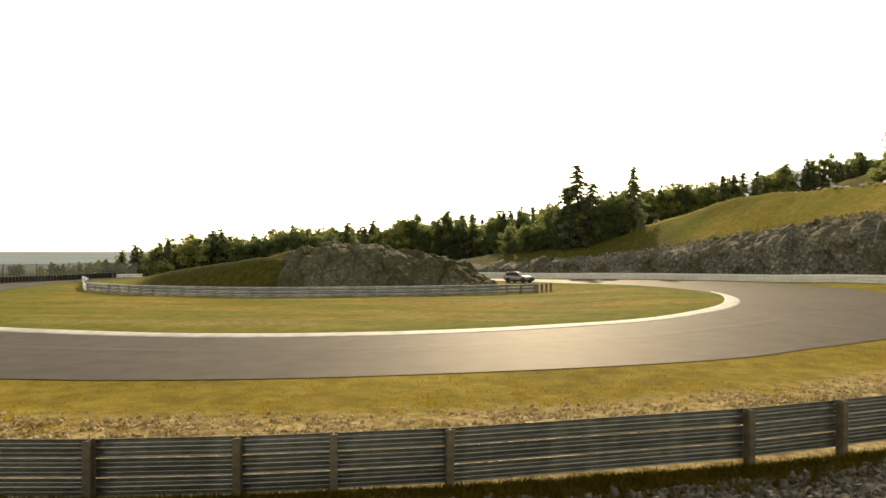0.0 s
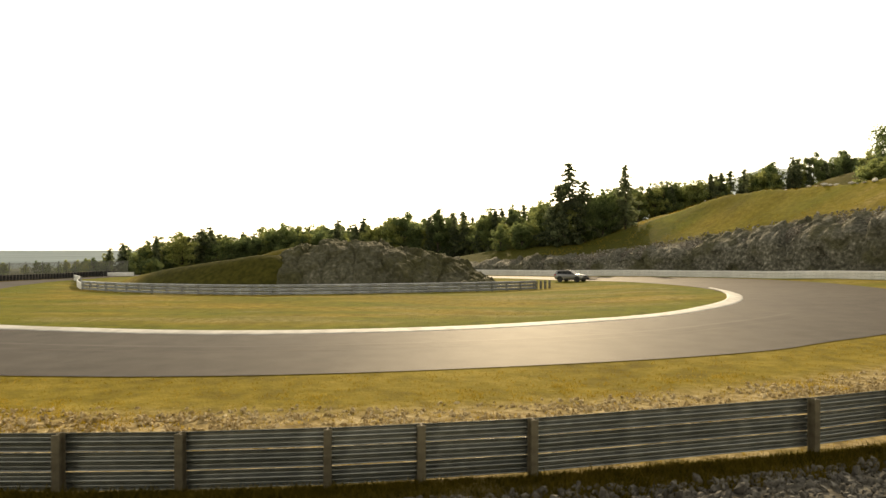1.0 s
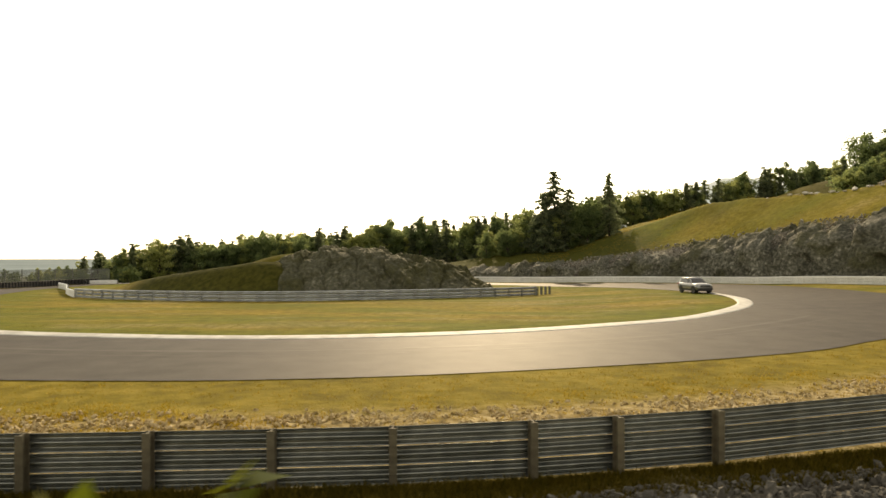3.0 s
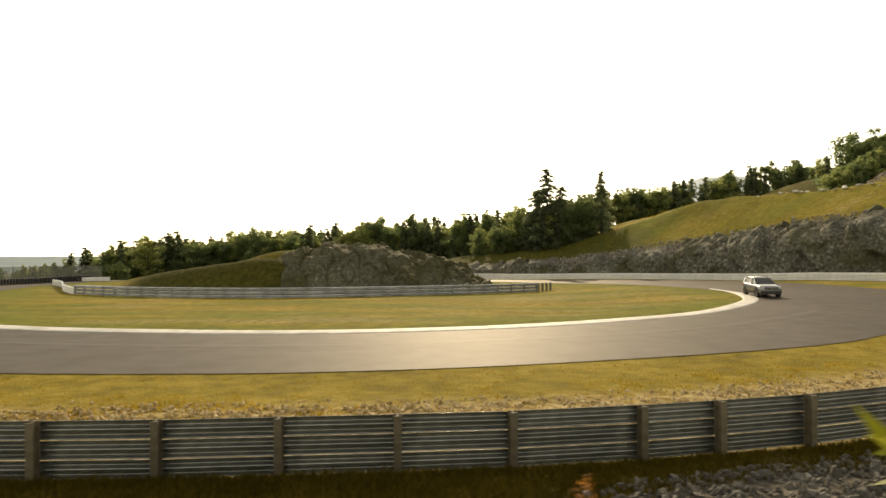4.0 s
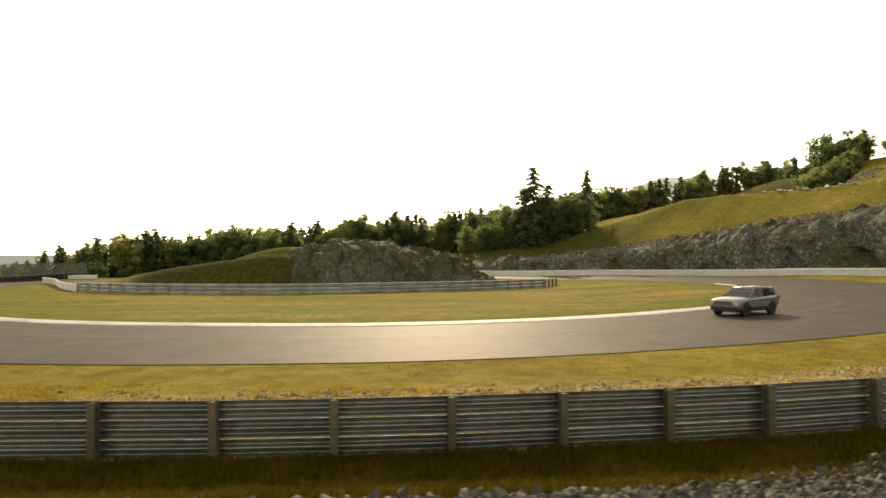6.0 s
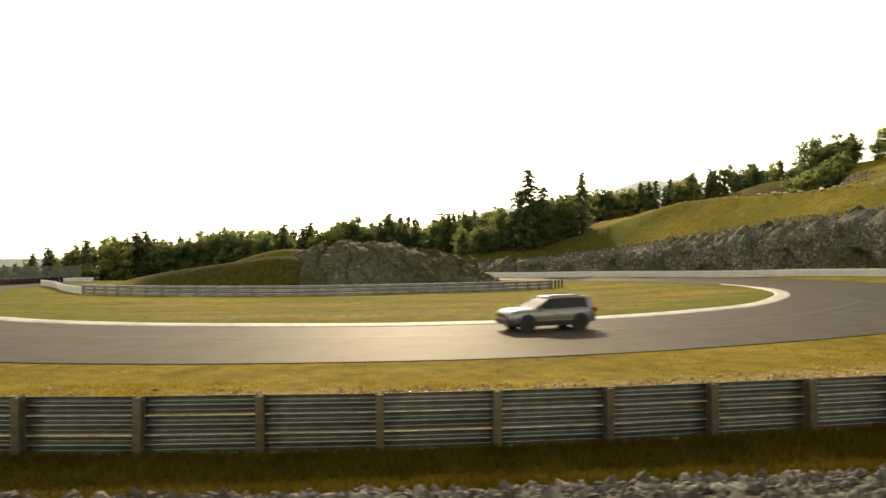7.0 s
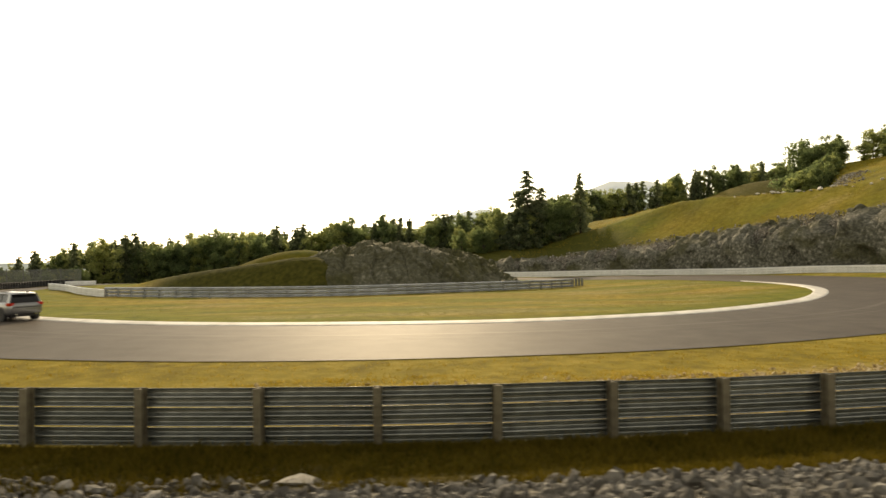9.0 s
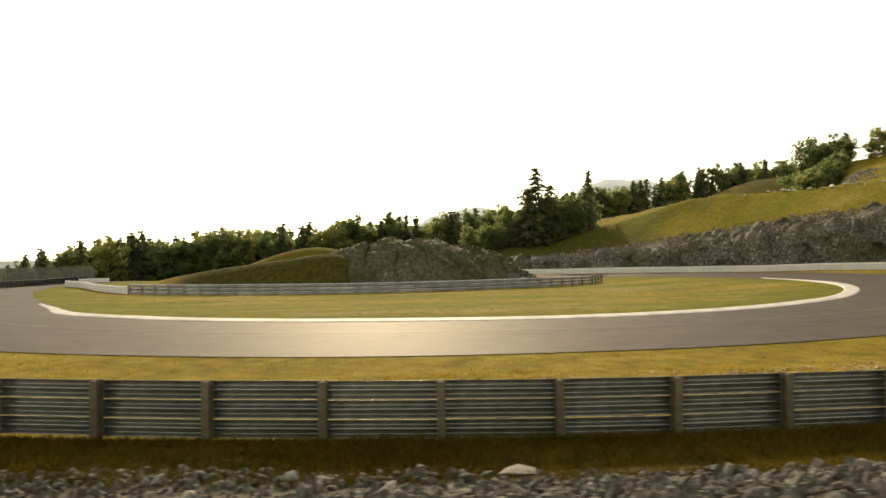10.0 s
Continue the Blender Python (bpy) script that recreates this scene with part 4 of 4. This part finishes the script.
def grass():
    rng = np.random.RandomState(77)
    # dry clumps on the verge, thickest next to the rail
    def verge(p):
        u = (p[:, 1] - rail_y(p)) / np.maximum(outer_edge_y(p) - rail_y(p), 0.1)
        clump = value_noise(p[:, 0] * 1.4, p[:, 1] * 1.4, 8)
        return (u > 0.03) & (u < 0.97) & (rng.uniform(size=len(p)) < np.where((u < 0.72) & (p[:, 0] > -6), 0.25 + 0.75 * (clump > 0.55), 0.18))
    s = scatter(15000, rng, (-24, 0), (44, 26), verge)
    tagged(new("verge_grass", blades("verge_grass", s, rng.uniform(0.03, 0.1, len(s)), M_BLADE, rng, 4, 0.018, 0.1)), "short dry straw-coloured grass on the verge", "grass", kind="stuff")
    # infield turf
    def infield(p):
        k = np.argmin((p[:, None, 0] - inner_line[None, ::3, 0]) ** 2 + (p[:, None, 1] - inner_line[None, ::3, 1]) ** 2, axis=1)
        v = p - inner_line[::3][k]
        inside = (v * inner_side[::3][k]).sum(axis=1) > 1.9
        return inside & (rng.uniform(size=len(p)) < 0.15 + 0.8 * (value_noise(p[:, 0] / 2.5, p[:, 1] * 0.9, 18) > 0.55))
    s = scatter(1800, rng, (-38, 20), (40, 68), infield)
    tagged(new("infield_grass", blades("infield_grass", s, rng.uniform(0.02, 0.05, len(s)), M_GREEN_BLADE, rng, 4, 0.03, 0.25)), "patchy yellow-green grass of the infield", "grass", kind="stuff")
    # rank grass behind the rail, its shade put into the dark blade colour
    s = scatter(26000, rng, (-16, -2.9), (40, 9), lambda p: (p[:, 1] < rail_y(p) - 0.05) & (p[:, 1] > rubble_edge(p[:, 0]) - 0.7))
    tagged(new("rail_grass", blades("rail_grass", s, rng.uniform(0.06, 0.2, len(s)), M_SHADED_BLADE, rng, 4, 0.012, 0.06)), "rank olive grass behind the guard rail, coloured dark for its shade", "grass", kind="stuff")
    # blades added to cover the sunlit gap below the beams, coloured dark as shade
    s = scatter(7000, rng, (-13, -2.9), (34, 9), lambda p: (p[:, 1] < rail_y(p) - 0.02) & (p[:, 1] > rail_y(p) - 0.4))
    tagged(new("foot_grass", blades("foot_grass", s, rng.uniform(0.07, 0.15, len(s)), M_SHADED_BLADE, rng, 5, 0.014, 0.06)), "uncut olive grass added along the foot of the guard rail, coloured dark for shade", "grass", kind="stuff")
    # hillside
    def hillside(p):
        d, _ = behind_wall(p[:, 0], p[:, 1])
        return (d > 3) & (d < 60) & (rng.uniform(size=len(p)) < 0.1 + 0.9 * (value_noise(p[:, 0] / 3, p[:, 1] / 3, 28) > 0.5))
    s = scatter(12000, rng, (30, 50), (125, 150), hillside)
    tagged(new("hill_grass", blades("hill_grass", s, rng.uniform(0.06, 0.18, len(s)), M_BLADE, rng, 4, 0.03, 0.35)), "long dry grass on the hillside", "grass", kind="stuff")


grass()


# ---- clods of dry earth on the verge ----
M_CLOD = surface("dry_clod", [(0.2, (0.24, 0.17, 0.07)), (0.5, (0.45, 0.34, 0.18)), (0.85, (0.66, 0.54, 0.34))], 4, 0.95, bump=0.5, bump_scale=20, island=0.6, spec=0.1)


def clods():
    rng = np.random.RandomState(61)
    def band(p):
        d = p[:, 1] - rail_y(p)
        return (d > 1.5) & (d < 7.0) & (rng.uniform(size=len(p)) < smooth01((7.2 - d) / 2.4) * smooth01((p[:, 0] + 6) / 16 + 0.1)) & (value_noise(p[:, 0] * 0.9, p[:, 1] * 1.6, 71) > 0.35)
    s = scatter(8500, rng, (-8, 1), (46, 22), band)
    tris = []
    for k, p in enumerate(s):
        r = rng.uniform(0.03, 0.1)
        tris.append(bake(STONES[k % 12], [Matrix.Translation((p[0], p[1], p[2] + r * 0.4)) @ Euler(rng.uniform(0, 6.28, 3)).to_matrix().to_4x4() @ Matrix.Diagonal((r * 1.3, r, r, 1))]))
    tagged(new("earth_clods", tri_soup("earth_clods", np.vstack(tris), M_CLOD)), "pale dry clods of earth beside the guard rail", "earth", kind="stuff")


clods()


# ---- tyre wall, fence, bushes, weeds ----
def tyre_wall():
    wall = new("tyre_wall")
    tagged(wall, "low wall of stacked black tyres along the outside of the track", "tyre wall")
    bm = bmesh.new()
    ring = 14
    for k in range(ring):
        a = 2 * math.pi * k / ring
        for r, z in ((0.19, 0.02), (0.3, 0.0), (0.335, 0.05), (0.335, 0.16), (0.3, 0.21), (0.19, 0.19)):
            bm.verts.new((math.cos(a) * r, math.sin(a) * r, z))
    bm.verts.ensure_lookup_table()
    for k in range(ring):
        for j in range(6):
            bm.faces.new([bm.verts[k * 6 + j], bm.verts[k * 6 + (j + 1) % 6], bm.verts[((k + 1) % ring) * 6 + (j + 1) % 6], bm.verts[((k + 1) % ring) * 6 + j]])
    first = part("tyre", bm, M_TYRE, wall, shade=True)
    line = spline([(-58, 40), (-53, 56), (-50, 72), (-49.5, 88), (-48.5, 96), (-46, 99)], 0.66)
    n = 0
    for x, y in line:
        for r in range(4):
            m = Matrix.Translation((x, y, ground_at(x, y) + 0.06 + r * 0.215))
            if n == 0:
                first.matrix_basis = m
            else:
                link_part("tyre", first.data, wall, at=m)
            n += 1


tyre_wall()


def rail_end():
    end = new("rail_end")
    tagged(end, "pale upright end posts closing the inner guard rail", "guard rail end")
    for k in range(4):
        x, y = 24.9 + 0.55 * k, 66.5 + 0.42 * k
        m = Matrix.Translation((x, y, ground_at(x, y))) @ Matrix.Rotation(0.65, 4, "Z")
        if k == 0:
            post = part("post", post_bm(1.0, 0.2, 0.2), M_PALE_RAIL, end, at=m).data
        else:
            link_part("post", post, end, at=m)


rail_end()


def debris_fence():
    fence = new("debris_fence")
    tagged(fence, "grey mesh debris fence on posts behind the tyre wall", "fence")
    line = spline([(-64, 50), (-59, 72), (-56, 90), (-52, 101), (-47, 105)], 3.0)
    for k in range(len(line) - 1):
        a, b = Vector((*line[k], ground_at(*line[k]))), Vector((*line[k + 1], ground_at(*line[k + 1])))
        turn = math.atan2(b.y - a.y, b.x - a.x)
        m = Matrix.Translation(a) @ Matrix.Rotation(turn, 4, "Z")
        bm = bmesh.new()
        for i in range(16):
            box_bm(0.022, 0.02, 2.5, i * 0.1875 + 0.09, 0, 1.3, bm)
        for i in range(22):
            box_bm(3.0, 0.02, 0.05, 1.5, 0, 0.1 + i * 0.115, bm)
        if k == 0:
            panel = part("mesh_panel", bm, M_FENCE, fence, at=m).data
            post = part("post", box_bm(0.09, 0.09, 2.8, 0, 0, 1.3), M_FENCE, fence, at=m).data
        else:
            bm.free()
            link_part("mesh_panel", panel, fence, at=m)
            link_part("post", post, fence, at=m)


debris_fence()


def bush(x, y, h, seed, label="small round green bush on the grass slope"):
    b = broadleaf("bush", h, h * 0.6, seed, 1800, 0.09 + h * 0.02, None, label, 0.02)
    tagged(b, category="bush")
    b.matrix_basis = place(x, y)


for k, (x, y, h) in enumerate([(67.9, 110.3, 1.5), (70.5, 119, 2.4), (69, 121, 2.0), (73, 121, 2.2), (72, 117.5, 1.6)]):
    bush(x, y, h, 200 + k)

M_WEED = surface("dry_weed", [(0.2, (0.2, 0.075, 0.015)), (0.8, (0.4, 0.18, 0.045))], 3, 0.8, bump=0, island=0.4, through_light=0.5)
M_YOUNG_LEAF = surface("young_leaf", [(0.2, (0.09, 0.12, 0.01)), (0.8, (0.3, 0.3, 0.03))], 3, 0.6, bump=0, island=0.5, through_light=0.5)


def weed(x, y, h, seed):
    """A dry rust-brown dock stalk with its seed plume."""
    rng = np.random.RandomState(seed)
    w = new("dry_weed")
    v, f = join_tubes([tapered([(0, 0, -0.05), (0.01, 0.01, h * 0.5), (0.03, 0, h)], [0.006, 0.005, 0.002], 5)])
    link_part("stalk", mesh_from("stalk", v, f, M_WEED, True), w)
    p = np.column_stack([rng.normal(size=(110, 2)) * 0.02, h * (0.6 + 0.42 * rng.uniform(size=110))])
    tagged(link_part("plume", tri_soup("plume", leaf_tris(p, 0.012, rng, 1.4), M_WEED), w), kind="stuff")
    tagged(w, "tall rust-brown dry weed stalk on the bank", "weed", group="weeds on the bank")
    w.matrix_basis = place(x, y)


def sapling(x, y, h, seed):
    rng = np.random.RandomState(seed)
    s = new("sapling")
    tubes, pts = [tapered([(0, 0, -0.1), (0.02, 0, h * 0.6), (0.05, 0.02, h)], [0.012, 0.008, 0.003], 6)], []
    for k in range(16):
        t, a, r = rng.uniform(0.4, 1.0), rng.uniform(0, 6.28), rng.uniform(0.15, 0.42)
        tip = np.array([math.cos(a) * r, math.sin(a) * r, h * t + 0.1])
        tubes.append(tapered([(0.03 * t, 0, h * t), tip], [0.005, 0.002], 4))
        for u in np.linspace(0.25, 1, 7):
            pts.append(np.array([0.03 * t, 0, h * t]) * (1 - u) + tip * u + rng.normal(size=3) * 0.03)
    v, f = join_tubes(tubes)
    link_part("stem", mesh_from("stem", v, f, M_BARK, True), s)
    link_part("foliage", tri_soup("foliage", leaf_tris(np.array(pts), 0.06, rng, 1.3), M_YOUNG_LEAF), s)
    tagged(s, "yellow-green leafy sapling close on the stony bank", "sapling")
    s.matrix_basis = place(x, y)


for k in range(11):
    weed(11.2 + 1.15 * k + 0.3 * math.sin(k * 5.1), -7.6 + 0.5 * math.sin(k * 2.3), (1.42 if k > 5 else 0.95) + 0.14 * math.sin(k * 3.7), 300 + k)
sapling(14.27, -8.9, 1.3, 330)


# ---- the car ----
M_PAINT = plain("silver_paint", (0.2, 0.203, 0.208), 0.3, 0.55, coat=1.0)
M_DARK_TRIM = plain("black_trim", (0.012, 0.012, 0.013), 0.5)
M_CAR_GLASS = plain("tinted_glass", (0.008, 0.009, 0.009), 0.08, 0.0, spec=0.35)
M_RIM = plain("dark_alloy", (0.025, 0.025, 0.026), 0.4, 0.6)
M_TAIL = plain("red_lens", (0.42, 0.012, 0.012), 0.15, coat=0.6)
M_HEAD = plain("clear_lens", (0.75, 0.75, 0.72), 0.1, 0.4, coat=0.8)
M_CHROME = plain("bright_trim", (0.6, 0.6, 0.58), 0.18, 1.0)


def loft(stations):
    """stations: list of rings of equal length; capped at both ends."""
    n = len(stations[0])
    verts = [p for r in stations for p in r]
    faces = [(k * n + j, k * n + (j + 1) % n, (k + 1) * n + (j + 1) % n, (k + 1) * n + j) for k in range(len(stations) - 1) for j in range(n)]
    faces += [tuple(range(n))[::-1], tuple((len(stations) - 1) * n + j for j in range(n))]
    return verts, faces


def body_ring(x, w, zb, zs, crown):
    half = [(w * 0.55, zb), (w * 0.9, zb + 0.02), (w * 0.97, zb + 0.1), (w, zb + 0.24), (w * 1.0, (zb + zs) * 0.52), (w * 0.985, zs - 0.16), (w * 0.95, zs - 0.05), (w * 0.86, zs), (w * 0.5, zs + crown * 0.8)]
    return [(x, y, z) for y, z in half] + [(x, 0, zs + crown)] + [(x, -y, z) for y, z in half[::-1]] + [(x, 0, zb)]


def cylinder_bm(r, width, segments=28, bm=None, m=None):
    bm = bm or bmesh.new()
    bmesh.ops.create_cone(bm, cap_ends=True, segments=segments, radius1=r, radius2=r, depth=width, matrix=(m or Matrix()) @ Matrix.Rotation(math.pi / 2, 4, "X"))
    return bm


def make_car():
    car = new("car")
    tagged(car, "silver sport utility vehicle with dark glass driving round the bend", "car")
    rings = [(-2.44, 0.72, 0.62, 0.98, 0.0), (-2.41, 0.86, 0.5, 1.07, 0.01), (-2.32, 0.93, 0.42, 1.13, 0.02), (-2.0, 0.96, 0.36, 1.16, 0.02), (-1.46, 0.975, 0.34, 1.16, 0.02), (-0.8, 0.955, 0.33, 1.145, 0.02), (0.0, 0.955, 0.33, 1.125, 0.02),
             (0.8, 0.955, 0.33, 1.105, 0.03), (1.05, 0.96, 0.33, 1.09, 0.06), (1.46, 0.97, 0.33, 1.075, 0.075), (1.9, 0.96, 0.34, 1.045, 0.07), (2.15, 0.935, 0.35, 1.005, 0.05), (2.31, 0.87, 0.37, 0.95, 0.035), (2.40, 0.76, 0.42, 0.89, 0.015), (2.43, 0.62, 0.5, 0.83, 0.0)]
    v, f = loft([body_ring(*r) for r in rings])
    link_part("body", mesh_from("body", v, f, M_PAINT, True), car)
    # glasshouse
    def cab(x, wb, wt, zb, zt):
        half = [(wb * 0.6, zb), (wb, zb), (wb * 0.985, zb + 0.03), (wt, zt - 0.03), (wt * 0.93, zt)]
        return [(x, y, z) for y, z in half] + [(x, -y, z) for y, z in half[::-1]]
    rings = [cab(-2.4, 0.78, 0.74, 1.1, 1.14), cab(-2.3, 0.86, 0.74, 1.1, 1.34), cab(-2.12, 0.88, 0.71, 1.1, 1.58), cab(-1.5, 0.89, 0.7, 1.05, 1.66), cab(-0.7, 0.89, 0.7, 1.05, 1.69), cab(-0.05, 0.89, 0.69, 1.04, 1.665), cab(0.15, 0.885, 0.69, 1.03, 1.615), cab(0.5, 0.88, 0.72, 1.02, 1.44), cab(0.85, 0.86, 0.77, 1.01, 1.25), cab(1.14, 0.82, 0.79, 0.98, 1.1)]
    v, f = loft(rings)
    link_part("window_glass", mesh_from("window_glass", v, f, M_CAR_GLASS, False), car, "dark tinted windows")
    # roof with spoiler
    def roof(x, w, z, t):
        return [(x, -w, z - t), (x, -w * 0.93, z), (x, 0, z + 0.03), (x, w * 0.93, z), (x, w, z - t), (x, 0, z - t)]
    v, f = loft([roof(-2.3, 0.6, 1.625, 0.03), roof(-2.1, 0.69, 1.665, 0.07), roof(-1.5, 0.735, 1.705, 0.12), roof(-0.7, 0.745, 1.725, 0.13), roof(-0.05, 0.735, 1.7, 0.12), roof(0.2, 0.71, 1.63, 0.07)])
    link_part("roof", mesh_from("roof", v, f, M_PAINT, True), car)
    for s in (1, -1):
        def pillar(x0, x1, wide, name, mat):
            pts = [(x0 - wide / 2, 0.895, 1.04), (x0 + wide / 2, 0.895, 1.04), (x1 + wide * 0.4, 0.712, 1.64), (x1 - wide * 0.4, 0.712, 1.64)]
            v = [(x, s * (y + 0.006), z) for x, y, z in pts] + [(x, s * (y - 0.03), z) for x, y, z in pts]
            f = [(0, 1, 2, 3), (7, 6, 5, 4), (0, 4, 5, 1), (1, 5, 6, 2), (2, 6, 7, 3), (3, 7, 4, 0)]
            link_part(name, mesh_from(name, v, f, mat), car)
        pillar(1.14, 0.16, 0.1, "front_pillar", M_PAINT)
        pillar(-0.1, -0.14, 0.1, "door_pillar", M_DARK_TRIM)
        pillar(-1.2, -1.1, 0.1, "door_pillar", M_DARK_TRIM)
        pillar(-2.16, -2.0, 0.34, "rear_pillar", M_PAINT)
        part("roof_rail", box_bm(1.7, 0.03, 0.03, -0.8, s * 0.62, 1.735), M_DARK_TRIM, car, bevel=0.008)
        part("sill", box_bm(2.0, 0.05, 0.2, 0, s * 0.95, 0.41), M_DARK_TRIM, car, bevel=0.02)
        part("side_trim", box_bm(2.1, 0.015, 0.035, -0.05, s * 0.962, 0.56), M_CHROME, car)
        part("side_mirror", box_bm(0.14, 0.2, 0.15, 0.72, s * 1.02, 1.14), M_PAINT, car, bevel=0.04)
        for x in (0.45, -0.65):
            part("door_handle", box_bm(0.2, 0.03, 0.03, x - 0.2, s * 0.965, 0.93), M_PAINT, car, bevel=0.008)
        for x in (0.92, -0.1, -1.15):
            part("door_seam", box_bm(0.012, 0.012, 0.55, x, s * 0.955, 0.72), M_DARK_TRIM, car)
        part("headlight", box_bm(0.2, 0.36, 0.13, 2.3, s * 0.63, 0.88, turn=Matrix.Rotation(-s * 0.45, 4, "Z")), M_HEAD, car, "bright headlight", bevel=0.03)
        part("tail_light", box_bm(0.36, 0.36, 0.19, -2.26, s * 0.8, 1.02, turn=Matrix.Rotation(s * 0.16, 4, "Z")), M_TAIL, car, "red tail light", bevel=0.03)
        part("exhaust", cylinder_bm(0.055, 0.12, 16, m=Matrix.Translation((-2.38, s * 0.55, 0.42)) @ Matrix.Rotation(math.pi / 2, 4, "Z")), M_CHROME, car)
        part("fog_light", box_bm(0.06, 0.2, 0.06, 2.4, s * 0.56, 0.5), M_HEAD, car, bevel=0.015)
        for x in (1.46, -1.46):
            part("wheel_arch", cylinder_bm(0.46, 0.2, 36, m=Matrix.Translation((x, s * 0.885, 0.42))), M_DARK_TRIM, car)
    part("grille", box_bm(0.08, 1.15, 0.18, 2.41, 0, 0.79), M_DARK_TRIM, car, "black slotted grille", bevel=0.02)
    for k in range(7):
        part("grille_bar", box_bm(0.03, 0.03, 0.13, 2.44, -0.42 + k * 0.14, 0.77), M_CHROME, car)
    part("front_bumper", box_bm(0.2, 1.72, 0.3, 2.34, 0, 0.48), M_DARK_TRIM, car, "black lower front bumper", bevel=0.05)
    part("rear_bumper", box_bm(0.16, 1.66, 0.24, -2.3, 0, 0.5), M_DARK_TRIM, car, "black lower rear bumper", bevel=0.05)
    part("wiper", box_bm(0.02, 0.5, 0.015, 0.98, 0.25, 1.135), M_DARK_TRIM, car)
    part("underbody", box_bm(4.2, 1.5, 0.12, 0, 0, 0.32), M_DARK_TRIM, car)
    wheels = []
    for x in (1.46, -1.46):
        for s in (1, -1):
            w = part("wheel", cylinder_bm(0.1, 0.2, 16), M_RIM, car)
            bm = bmesh.new()
            ring = 32
            prof = [(0.26, -0.13), (0.36, -0.135), (0.395, -0.1), (0.395, 0.1), (0.36, 0.135), (0.26, 0.13)]
            for k in range(ring):
                a = 2 * math.pi * k / ring
                for r, y in prof:
                    bm.verts.new((math.cos(a) * r, y, math.sin(a) * r))
            bm.verts.ensure_lookup_table()
            for k in range(ring):
                for j in range(6):
                    bm.faces.new([bm.verts[k * 6 + j], bm.verts[((k + 1) % ring) * 6 + j], bm.verts[((k + 1) % ring) * 6 + (j + 1) % 6], bm.verts[k * 6 + (j + 1) % 6]])
            part("tyre", bm, M_TYRE, w, shade=True)
            bm = cylinder_bm(0.255, 0.02, 28, m=Matrix.Translation((0, s * 0.02, 0)))
            for k in range(5):
                box_bm(0.25, 0.03, 0.06, 0.13, s * 0.1, 0, bm) if k == 0 else None
                a = 2 * math.pi * k / 5
                box_bm(0.24, 0.03, 0.06, 0.13 * math.cos(a), s * 0.105, -0.13 * math.sin(a), bm, turn=Matrix.Rotation(a, 4, "Y"))
            part("rim", bm, M_RIM, w)
            wheels.append((w, x, s * 0.87))
    return car, wheels


car, car_wheels = make_car()
car.scale = (0.94, 0.94, 0.94)

# seconds, place of the car on the track
CAR_WAY = [(0.0, 23.28, 87.3), (0.5, 27.25, 84.2), (1.0, 30.91, 81.41), (1.5, 34.47, 78.11), (2.0, 37.23, 72.52), (2.5, 39.5, 66.33), (3.0, 40.76, 59.04), (3.5, 41.12, 51.46), (4.0, 40.48, 44.18), (4.5, 39.45, 38.99), (5.0, 37.14, 34.1), (5.5, 33.23, 29.7), (6.0, 27.44, 25.57), (6.5, 20.04, 21.8), (7.0, 11.87, 19.17), (7.5, 3.47, 18.15), (8.0, -5.22, 20.0), (8.5, -13.91, 23.98), (9.0, -22.21, 30.22), (9.5, -29.6, 37.6), (10.0, -35.6, 46.6)]


def motions():
    """The car's run round the bend and the rolling of its wheels."""
    keys = np.array(CAR_WAY)
    at = np.arange(0, 10 + 1e-6, 1 / FPS)
    # a smooth curve through the known places
    fine = []
    for k in range(len(keys) - 1):
        p = [keys[min(max(k + j, 0), len(keys) - 1), 1:] for j in (-1, 0, 1, 2)]
        if k == 0:
            p[0] = 2 * p[1] - p[2]
        if k == len(keys) - 2:
            p[3] = 2 * p[2] - p[1]
        for u in np.linspace(0, 1, 15, endpoint=False):
            fine.append(0.5 * (2 * p[1] + (p[2] - p[0]) * u + (2 * p[0] - 5 * p[1] + 4 * p[2] - p[3]) * u * u + (3 * p[1] - p[0] - 3 * p[2] + p[3]) * u ** 3))
    fine = np.array(fine + [keys[-1, 1:]])
    way = np.gradient(fine, axis=0)
    head = np.unwrap(np.arctan2(way[:, 1], way[:, 0]))
    head = np.convolve(np.pad(head, 10, mode="edge"), np.ones(21) / 21, mode="valid")
    z = low_ground(fine[:, 0], fine[:, 1]) + 0.032
    rows = []
    for k in range(0, len(fine), 3):
        ahead = np.array([math.cos(head[k]), math.sin(head[k])])
        f, b = fine[k] + ahead * 1.46, fine[k] - ahead * 1.46
        rise = math.atan2(float(low_ground(f[0], f[1]) - low_ground(b[0], b[1])), 2.92)
        rows.append((at[k], Matrix.Translation((*fine[k], z[k])) @ Matrix.Rotation(head[k], 4, "Z") @ Matrix.Rotation(-rise, 4, "Y")))
    walk(car, rows)
    roll = np.concatenate([[0], np.cumsum(np.minimum(np.linalg.norm(np.diff(fine, axis=0), axis=1) / 0.371, 1.5))])
    for w, x, y in car_wheels:
        walk(w, [(at[k], Matrix.Translation((x, y, 0.395)) @ Matrix.Rotation(roll[k], 4, "Y")) for k in range(len(at))])


motions()
